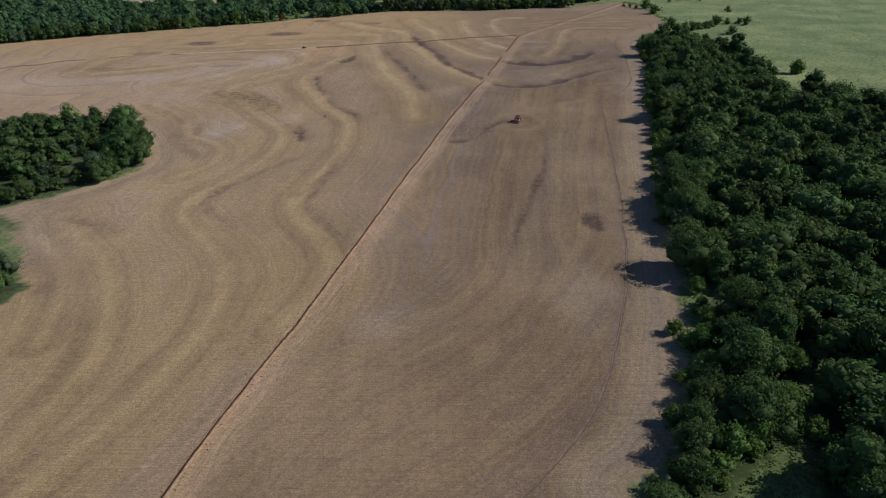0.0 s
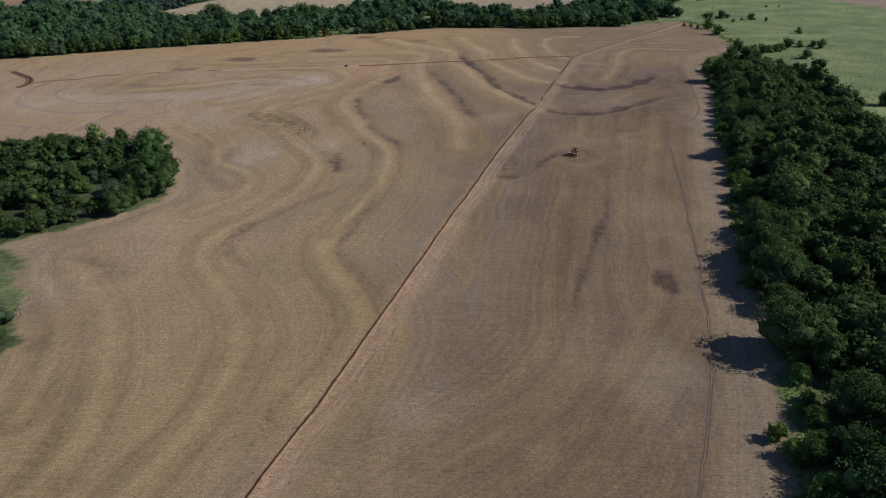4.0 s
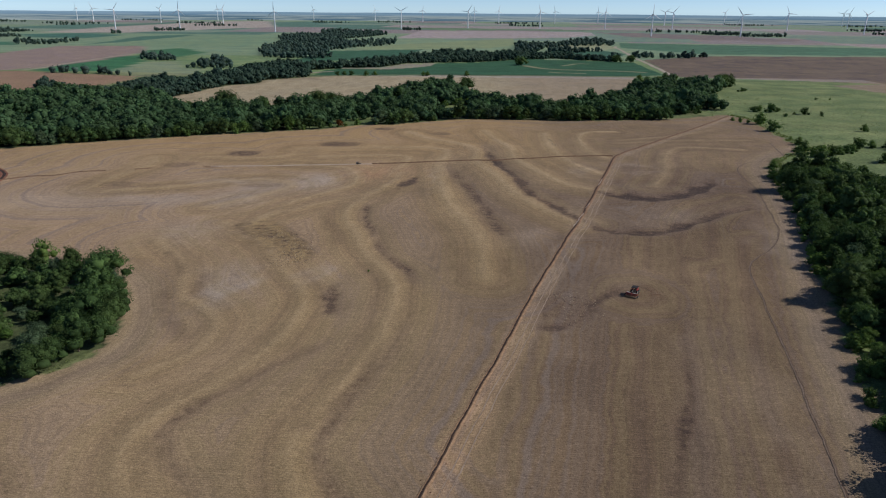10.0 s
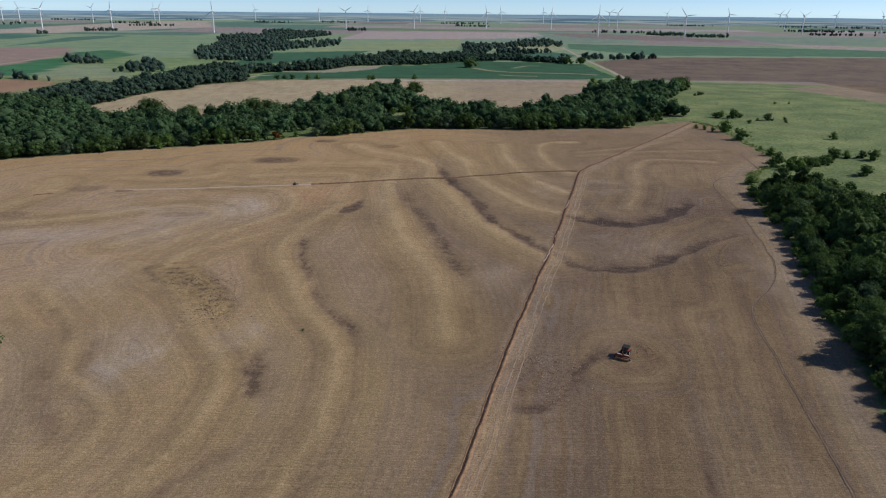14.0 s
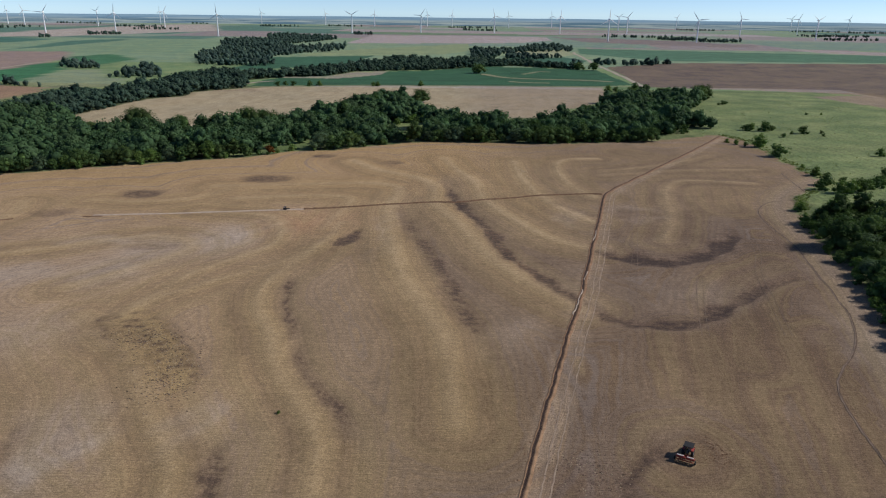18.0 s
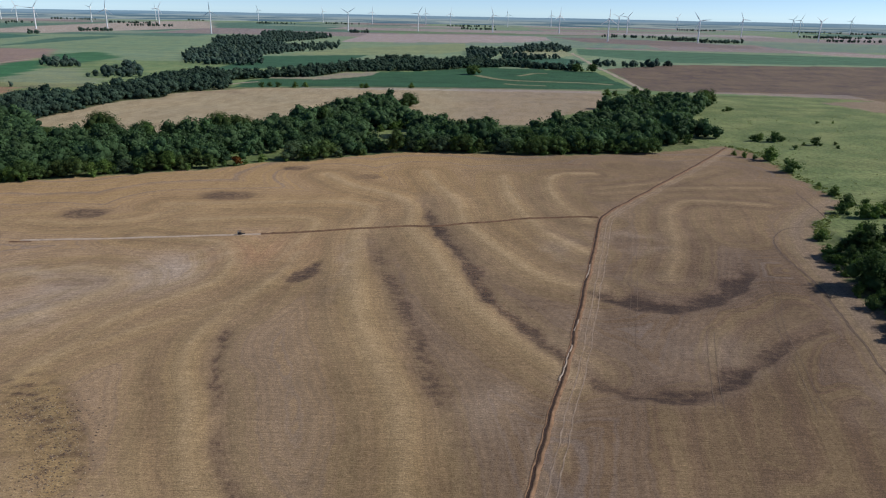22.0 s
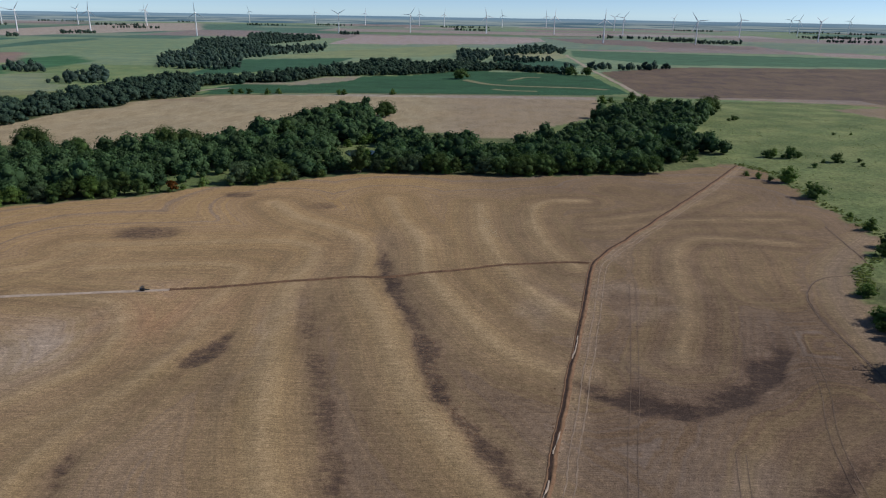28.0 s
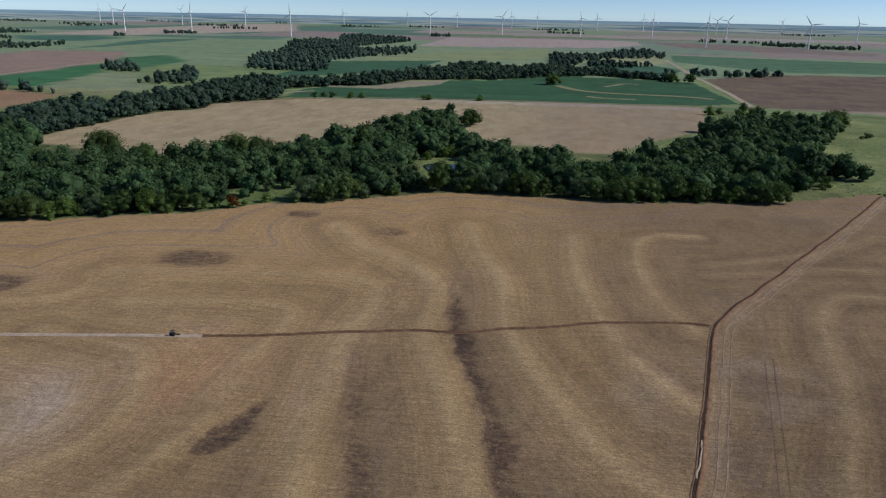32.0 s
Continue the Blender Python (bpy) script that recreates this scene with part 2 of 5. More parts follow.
CHALK = plain("pale_scraped_earth", (0.46, 0.36, 0.28), 0.95, var=0.3, scale=0.6)
WHITE = plain("white_tower_paint", (0.8, 0.8, 0.8), 0.45, var=0.06, scale=0.2)
RED = plain("faded_red_paint", (0.32, 0.055, 0.04), 0.55, var=0.35, scale=2.0)
BLACK = plain("black_rubber", (0.025, 0.024, 0.024), 0.8, var=0.3)
DARK = plain("dark_painted_steel", (0.05, 0.05, 0.055), 0.5, var=0.3)
PALE = plain("dusty_pale_metal", (0.5, 0.46, 0.42), 0.5, var=0.2)


def water_material():
    m, n, b = material("pond_water", 0.06, 0.5)
    b.inputs["Base Color"].default_value = (0.03, 0.045, 0.04, 1)
    bumped(n, b, noise_node(n, 0.8, 3).outputs[0], 0.2, 0.1)
    return m


# ---- helpers ----
rng = np.random.default_rng(7)


def mesh(name, verts, faces, materials, slots=None, smooth=False, tint=None):
    """A mesh from arrays: faces are rows of three or four corners."""
    me = bpy.data.meshes.new(name)
    verts = np.asarray(verts, float)
    if isinstance(faces, np.ndarray):
        k = faces.shape[1]
        me.vertices.add(len(verts)), me.loops.add(faces.size), me.polygons.add(len(faces))
        me.vertices.foreach_set("co", verts.ravel())
        me.loops.foreach_set("vertex_index", faces.ravel().astype(np.int32))
        me.polygons.foreach_set("loop_start", np.arange(0, faces.size, k, dtype=np.int32))
        me.update(calc_edges=True)
    else:
        me.from_pydata(verts.tolist(), [], faces)
    for mat in materials if isinstance(materials, (list, tuple)) else [materials]:
        me.materials.append(mat)
    if slots is not None:
        me.polygons.foreach_set("material_index", np.asarray(slots, np.int32))
    if tint is not None:
        me.attributes.new("tint", "FLOAT", "POINT").data.foreach_set("value", np.asarray(tint, np.float32))
    if smooth:
        me.polygons.foreach_set("use_smooth", np.ones(len(me.polygons), bool))
    me.update()
    return me


def under(name, data, parent, at=None, label=""):
    ob = new(name, data)
    ob.parent = parent
    if at is not None:
        ob.matrix_basis = at
    return tagged(ob, label)


def part(name, bm, material_, parent, label="", at=None):
    """One bmesh as one mesh object under a thing or a part."""
    me = bpy.data.meshes.new(name)
    bm.to_mesh(me), bm.free()
    me.materials.append(material_)
    return under(name, me, parent, at, label)


def box(size, at=(0, 0, 0), bevel=0.0, bm=None, turn=None):
    bm2 = bmesh.new()
    bmesh.ops.create_cube(bm2, size=1)
    bmesh.ops.scale(bm2, vec=size, verts=bm2.verts)
    if bevel:
        bmesh.ops.bevel(bm2, geom=bm2.edges[:], offset=bevel, segments=2, affect="EDGES")
    if turn:
        bmesh.ops.rotate(bm2, cent=(0, 0, 0), matrix=Euler([radians(a) for a in turn]).to_matrix(), verts=bm2.verts)
    bmesh.ops.translate(bm2, vec=at, verts=bm2.verts)
    if bm is None:
        return bm2
    me = bpy.data.meshes.new("joined")
    bm2.to_mesh(me), bm2.free()
    bm.from_mesh(me)
    bpy.data.meshes.remove(me)
    return bm


def rod(a, b, r0, r1=None, sides=8, bm=None):
    a, b = Vector(a), Vector(b)
    r1 = r0 if r1 is None else r1
    bm = bm or bmesh.new()
    turn = (b - a).to_track_quat("Z", "Y").to_matrix()
    rings = [[bm.verts.new(p + turn @ Vector((r * math.cos(6.2832 * i / sides), r * math.sin(6.2832 * i / sides), 0))) for i in range(sides)] for p, r in ((a, r0), (b, r1))]
    for i in range(sides):
        bm.faces.new((rings[0][i], rings[0][(i + 1) % sides], rings[1][(i + 1) % sides], rings[1][i]))
    bm.faces.new(rings[1]), bm.faces.new(rings[0][::-1])
    return bm


def empty(name, at, label, category, group="", kind=""):
    ob = new(name)
    ob.matrix_basis = at
    return tagged(ob, label, category, group, kind)


# ---- the lie of the land ----
def smooth_step(u):
    u = np.clip(u, 0, 1)
    return u * u * (3 - 2 * u)


def base_height(x, y):
    """The rolling farmland without its terraces."""
    yy = np.maximum(y, 190.0)
    g = -7 + 9 * (1 - np.exp(-(yy - 190) / 130)) - 0.02 * np.maximum(190 - y, 0)
    h = g + 0.016 * np.clip(x, -260, 260)
    k = smooth_step((y - 700) / 500)
    return h * (1 - k) + np.clip((y - 1200) * 0.006, 0, 12) * k


def along(x, y, line, signed=False, part_way=False):
    """The distance of places from a line through the given places, smoothed; signed: also their side of it (1: left); part_way: and how far along it they lie, 0 to 1."""
    p = np.array(line, float)
    for _ in range(2):
        q = np.empty((2 * len(p) - 2, 2))
        q[0::2], q[1::2] = 0.75 * p[:-1] + 0.25 * p[1:], 0.25 * p[:-1] + 0.75 * p[1:]
        p = np.vstack([p[:1], q, p[-1:]])
    best, side, way = np.full(x.shape, 1e9), np.zeros(x.shape), np.zeros(x.shape)
    for i, (a, b) in enumerate(zip(p[:-1], p[1:])):
        d = b - a
        u = np.clip(((x - a[0]) * d[0] + (y - a[1]) * d[1]) / max(d @ d, 1e-9), 0, 1)
        away = (x - a[0] - u * d[0]) ** 2 + (y - a[1] - u * d[1]) ** 2
        closer = away < best
        best = np.where(closer, away, best)
        side = np.where(closer, np.sign(d[0] * (y - a[1]) - d[1] * (x - a[0])), side)
        way = np.where(closer, (i + u) / (len(p) - 1), way)
    if part_way:
        return np.sqrt(best), side, way
    return (np.sqrt(best), side) if signed else np.sqrt(best)


def inside(x, y, poly):
    """Whether places lie in a polygon."""
    hit = np.zeros(np.shape(x), bool)
    for (x0, y0), (x1, y1) in zip(poly, poly[1:] + poly[:1]):
        if y0 != y1:
            hit ^= ((y0 > y) != (y1 > y)) & (x < (x1 - x0) * (y - y0) / (y1 - y0) + x0)
    return hit


# pale crests of the terraces, from the near part of the field to the far
CRESTS = [  # line, half-width, strength
    ([(-130, 205), (-128, 191), (-119, 183), (-109, 173), (-99, 156), (-92, 130)], 2.2, 0.6),
    ([(-122, 203), (-118, 195), (-107, 186), (-96, 173), (-87, 157), (-80, 140), (-76, 120), (-80, 90)], 2.6, 0.75),
    ([(-112, 340), (-96, 326), (-87, 313), (-80, 301), (-71, 290), (-65, 278), (-66, 255), (-71, 236), (-78, 225), (-85, 213), (-83, 199), (-71, 185), (-62, 172), (-56, 157), (-54, 141), (-56, 127), (-62, 105), (-72, 80)], 2.6, 0.85),
    ([(-79, 205), (-72, 195), (-60, 180), (-52, 168), (-49, 155), (-50, 135)], 1.5, 0.5),
    ([(-64, 444), (-65, 425), (-72, 394), (-77, 378), (-73, 358), (-65, 345), (-58, 322), (-48, 308), (-40, 293), (-38, 267), (-41, 244), (-46, 224), (-49, 212), (-47, 201), (-40, 191), (-34, 182), (-29, 168), (-29, 155), (-36, 135)], 2.8, 0.75),
    ([(-140, 330), (-127, 316), (-115, 303), (-110, 290), (-107, 280), (-95, 272), (-87, 264), (-85, 253), (-87, 243), (-96, 233)], 2.0, 0.75),
    ([(-130, 461), (-101, 456), (-93, 452), (-85, 435), (-83, 417), (-89, 407), (-103, 387), (-108, 366), (-112, 345)], 2.2, 0.7),
    ([(-66, 416), (-77, 395), (-91, 382), (-106, 366), (-112, 345), (-122, 352)], 2.4, 0.65),
    ([(-137, 506), (-122, 508), (-95, 511), (-62, 515), (-48, 509), (-44, 498), (-48, 473), (-46, 455), (-42, 433), (-37, 401), (-32, 383), (-24, 362), (-16, 340), (-13, 300)], 4.2, 0.72),
    ([(-79, 569), (-62, 543), (-43, 531), (-31, 516), (-28, 492), (-28, 476), (-20, 456), (-13, 436), (-7, 414), (1, 394), (14, 372), (22, 362)], 4.2, 0.78),
    ([(-28, 578), (-19, 544), (-9, 518), (-7, 491), (-4, 477), (4, 457), (11, 441), (20, 424), (34, 414)], 3.6, 0.85),
    ([(13, 570), (13, 544), (16, 512), (22, 488), (28, 467), (38, 450)], 2.8, 0.85),
    ([(60, 578), (40, 577), (34, 553), (36, 516), (41, 500), (46, 489)], 2.6, 0.85),
    ([(-203, 397), (-170, 406), (-141, 426), (-118, 423), (-111, 409), (-138, 373)], 2.6, 0.6),
    ([(-211, 400), (-213, 421), (-206, 456), (-215, 475)], 3.0, 0.6),
    ([(-118, 482), (-89, 489), (-71, 488), (-64, 480), (-68, 455), (-70, 435)], 2.6, 0.7),
    ([(-185, 478), (-160, 474), (-140, 480), (-128, 500)], 2.4, 0.5),
    ([(62, 425), (74, 459), (78, 490), (85, 515), (97, 526), (128, 518)], 2.4, 0.55),
    ([(58, 536), (94, 548), (140, 550)], 2.0, 0.5),
    ([(60, 545), (95, 560), (128, 590)], 2.6, 0.45),
    ([(-137, 303), (-119, 273), (-108, 248), (-118, 232), (-130, 218)], 3.0, 0.6),
]
# tillage passes that follow the slope where no terrace stands
CONTOURS = [
    [(52, 345), (46, 310), (40, 280), (35, 250), (31, 216), (27, 190), (27, 166), (15, 140), (0, 126), (-16, 112), (-27, 98), (-34, 80)],
    [(86, 345), (76, 305), (68, 268), (62, 240), (57, 200), (52, 175), (44, 158), (32, 137), (23, 119), (10, 105), (-5, 93), (-20, 80)],
    [(60, 330), (70, 380), (95, 400)],
    [(100, 470), (112, 520), (108, 560), (80, 600)],
]
# dark, moist soil beside and between them
HOLLOWS = [  # line, width to its left and right, strength
    ([(-42, 478), (-39, 449), (-33, 432), (-27, 416), (-22, 394), (-15, 370), (-10, 354), (-6, 332)], 5.0, 3.6, 0.76),
    ([(-26, 520), (-20, 489), (-14, 464), (-6, 445), (-1, 421), (2, 407), (8, 395), (13, 383), (19, 370), (25, 362)], 4.6, 2.2, 1.02),
    ([(33, 414), (38, 408), (44, 402), (50, 399), (59, 399), (70, 405), (80, 414), (90, 429), (94, 445)], 8.0, 2.0, 1.2),
    ([(22, 368), (26, 359), (29, 353), (35, 350), (44, 349), (54, 352), (63, 360), (74, 371), (83, 380), (95, 387), (106, 392)], 6.5, 1.5, 0.95),
    ([(-56, 341), (-54, 330), (-51, 322), (-47, 315), (-42, 309), (-38, 303), (-35, 296)], 2.0, 1.7, 0.8),
    ([(-61, 292), (-60, 286), (-58, 279), (-55, 270)], 2.0, 2.2, 0.95),
    ([(-70, 384), (-67, 368), (-62, 354), (-55, 337)], 1.8, 1.5, 0.8),
    ([(-52, 254), (-58, 246), (-69, 232), (-75, 221), (-79, 211), (-75, 203), (-64, 194)], 2.4, 2.8, 0.6),
    ([(-36, 257), (-40, 233), (-43, 215), (-41, 204), (-35, 196), (-27, 184), (-22, 174)], 2.0, 2.2, 0.65),
    ([(-122, 202), (-109, 197), (-98, 189)], 3.0, 3.0, 0.6),
    ([(-117, 176), (-108, 164), (-100, 150)], 3.5, 3.0, 0.5),
    ([(-122, 298), (-110, 276), (-103, 264), (-94, 256), (-90, 248)], 3.0, 2.5, 0.55),
    ([(-104, 299), (-106, 284), (-98, 277)], 2.4, 2.4, 0.55),
    ([(-130, 318), (-119, 304), (-114, 294)], 2.4, 2.4, 0.5),
    ([(42, 262), (40, 244), (37, 230), (33, 216), (29, 202), (25, 188), (21, 168)], 1.5, 1.8, 0.85),
    ([(25, 105), (30, 111), (36, 126), (44, 150)], 2.4, 2.4, 0.4),
    ([(-41, 280), (-36, 262), (-34, 250)], 1.5, 1.5, 0.3),
    ([(24, 482), (35, 466), (43, 456)], 3.5, 3.0, 0.6),
    ([(22, 545), (24, 515), (32, 490), (40, 478)], 2.6, 2.6, 0.45),
    ([(70, 440), (88, 470), (84, 500), (70, 530), (50, 548)], 3.6, 3.0, 0.35),
    ([(50, 444), (60, 446), (70, 455)], 8.0, 3.0, 0.45),
    ([(2, 268), (9, 266), (18, 275), (22, 288), (32, 296)], 2.6, 2.0, 0.85),
]
# round dark patches: middle, half-widths, strength
PATCHES = [(-59, 420, 4.0, 5.0, 0.85), (-56, 427, 3.0, 9, 0.9), (-58, 423, 4.4, 6, 0.85), (-168, 490, 12, 9, 0.76), (-117, 523, 15, 10, 0.72), (49, 193, 4.0, 8, 0.85), (-193, 456, 11, 7, 0.5), (-202, 411, 10, 6, 0.5),
           (11, 279, 9, 13, 0.5), (-58, 565, 9, 6, 0.6), (-100, 584, 9, 6, 0.7), (60, 458, 11, 12, 0.35), (-128, 413, 12, 4, 0.4), (-48, 218, 3, 5, 0.3), (-104, 190, 5, 7, 0.3)]
# pale, grey, bleached ground
BLEACHED = [(-104, 424, 13, 18, 1.0), (-126, 408, 18, 15, 0.7), (-146, 420, 18, 6, 0.8), (-131, 390, 13, 14, 0.9), (-168, 384, 38, 10, 0.7), (-95, 284, 7, 14, 0.9), (-134, 340, 14, 14, 0.5), (-69, 300, 4, 8, 0.6), (23, 375, 4, 14, 0.35),
            (54, 376, 18, 12, 0.2), (95, 345, 9, 20, 0.35), (-215, 378, 50, 20, 0.5), (57, 215, 6, 45, 0.15), (55, 424, 14, 6, 0.15), (60, 470, 12, 5, 0.4), (30, 455, 6, 14, 0.45), (-45, 440, 3, 40, 0.35), (62, 454, 9, 4, 0.4), (58, 374, 14, 9, 0.32), (2, 345, 6, 9, 0.3), (-98, 300, 10, 8, 0.4), (-10, 138, 10, 6, 0.25), (40, 150, 7, 18, 0.3)]
CLODS = [(-115, 350), (-109, 358), (-100, 352), (-92, 343), (-81, 327), (-75, 315), (-79, 310), (-86, 318), (-101, 331)]
TRENCH_LINE = [(-50, 55), (-45, 83), (-40, 106), (-34, 131), (-27, 161), (-20, 194), (-12, 228), (-2, 270), (7, 309), (16, 344), (25, 379), (32, 410), (38, 437), (45, 467), (50, 491), (53, 499), (66, 519), (92, 558), (124, 607), (157, 660)]
CROSS_LINE = [(50, 494), (42, 495), (18, 491), (7, 486), (-5, 483), (-17, 478), (-30, 478), (-40, 475), (-51, 473), (-67, 468), (-84, 465), (-99, 463), (-122, 459), (-172, 453), (-207, 446), (-250, 439), (-275, 427), (-269, 412), (-292, 405)]
TRACK_LINE = [(135, 486), (124, 484), (115, 475), (110, 464), (108, 452), (108, 437), (108, 420), (104, 398), (101, 378), (98, 362), (95, 350), (89, 338), (81, 328), (76, 321), (74, 312), (71, 290), (67, 255), (63, 224), (60, 202), (57, 186), (54, 164), (44, 130), (37, 109), (28, 94), (16, 80)]

FIELD = [(-60, -60), (36, -60), (36, 84), (46, 93), (53, 110), (59, 130), (64, 150), (69, 175), (74, 202), (80, 238), (88, 280), (96, 314), (105, 348), (116, 395), (122, 440), (128, 470), (136, 490), (164, 523), (164, 575), (167, 640), (157, 664),
         (108, 640), (73, 632), (36, 627), (-16, 632), (-43, 633), (-61, 626), (-82, 613), (-99, 602), (-120, 600), (-144, 579), (-176, 567), (-216, 551), (-269, 526), (-326, 488), (-420, 430), (-420, 310), (-197, 303), (-170, 301), (-133, 293), (-116, 262), (-111, 246), (-118, 232), (-132, 220), (-148, 206), (-135, 198), (-122, 176), (-110, 158), (-110, 146), (-118, 130), (-160, 40)]

WOOD_EAST = [(31, 30), (38, 78), (47, 92), (55, 112), (61, 132), (66, 152), (71, 178), (76, 204), (83, 242), (91, 282), (99, 316), (107, 348), (118, 396), (123, 436), (129, 456), (140, 459), (152, 452), (161, 428), (164, 395), (162, 355), (157, 322), (160, 300), (172, 306), (200, 288), (230, 300), (230, 30)]
WOOD_WEST = [(-112, 246), (-117, 264), (-134, 291), (-168, 298), (-220, 301), (-220, 222), (-150, 207), (-133, 220), (-119, 233)]
WOOD_SOUTHWEST = [(-112, 146), (-112, 157), (-126, 173), (-146, 186), (-165, 195), (-165, 135)]
BELT = [(-430, 425), (-330, 494), (-273, 531), (-220, 556), (-178, 572), (-148, 584), (-131, 590), (-128, 625), (-112, 622), (-112, 606), (-100, 606), (-84, 617), (-62, 631), (-43, 638), (-16, 638), (10, 633), (36, 632), (56, 634), (73, 637), (102, 639),
        (106, 652), (130, 672), (150, 690), (162, 692), (160, 712), (152, 735), (160, 764), (210, 880), (185, 900), (114, 868), (104, 790), (69, 738), (33, 686), (9, 704), (-24, 724), (-44, 748), (-68, 800), (-64, 850), (-80, 884), (-104, 878), (-122, 816), (-140, 756), (-154, 706), (-208, 676), (-279, 648), (-345, 735), (-460, 760), (-560, 600)]
CREEK = [(-560, 880), (-495, 770), (-365, 730), (-342, 729), (-340, 761), (-340, 795), (-333, 863), (-305, 894), (-314, 926), (-292, 954), (-270, 983), (-298, 1067), (-256, 1119), (-210, 1139), (-186, 1223), (-82, 1268), (0, 1340), (53, 1383), (109, 1342), (152, 1318), (132, 1365), (48, 1436), (-16, 1481), (-92, 1430), (-148, 1484), (-174, 1389), (-201, 1283), (-245, 1231), (-272, 1169), (-310, 1160), (-340, 1136), (-369, 1131), (-387, 1072), (-385, 1013), (-383, 950), (-386, 904), (-415, 903), (-418, 871), (-430, 857), (-419, 812), (-411, 758), (-412, 715)]
CLEARING = [(-165, 582), (-130, 592), (-110, 606), (-108, 640), (-128, 644), (-150, 620)]
GLADE = [(49, 66), (53, 82), (59, 88), (66, 94), (74, 104), (76, 101), (71, 92), (68, 82), (64, 66)]
VERGE = [(55, 104), (57, 121), (63, 145), (67, 158), (72, 158), (68, 138), (63, 120), (61, 106)]
WOOD_WAY = [(75, 106), (86, 108), (97, 110), (97, 114), (86, 112), (76, 111)]
POND = [(-74, 650), (-50, 652), (-43, 676), (-42, 706), (-54, 722), (-76, 716), (-78, 690)]
CREEK_MEADOW = [(-430, 602), (-401, 576), (-374, 578), (-358, 586), (-350, 612), (-364, 632), (-390, 633), (-412, 625)]
HEADLAND = [(-72, 815), (-44, 800), (-46, 885), (-74, 905)]
EAST_VERGE = [(79, 232), (79, 262), (85, 280), (89, 268), (86, 236)]
ORCHARD = [(130, 870), (146, 1030), (192, 1040), (186, 960), (165, 930), (150, 880)]
GRASSY = [CLEARING, CREEK_MEADOW, WOOD_WAY, GLADE, VERGE, POND, HEADLAND, EAST_VERGE, ORCHARD]
WOOD_FLOORS = [WOOD_EAST, WOOD_WEST, WOOD_SOUTHWEST, BELT, CREEK]
TILLED, SWARD, CROP = 0, 1, 2
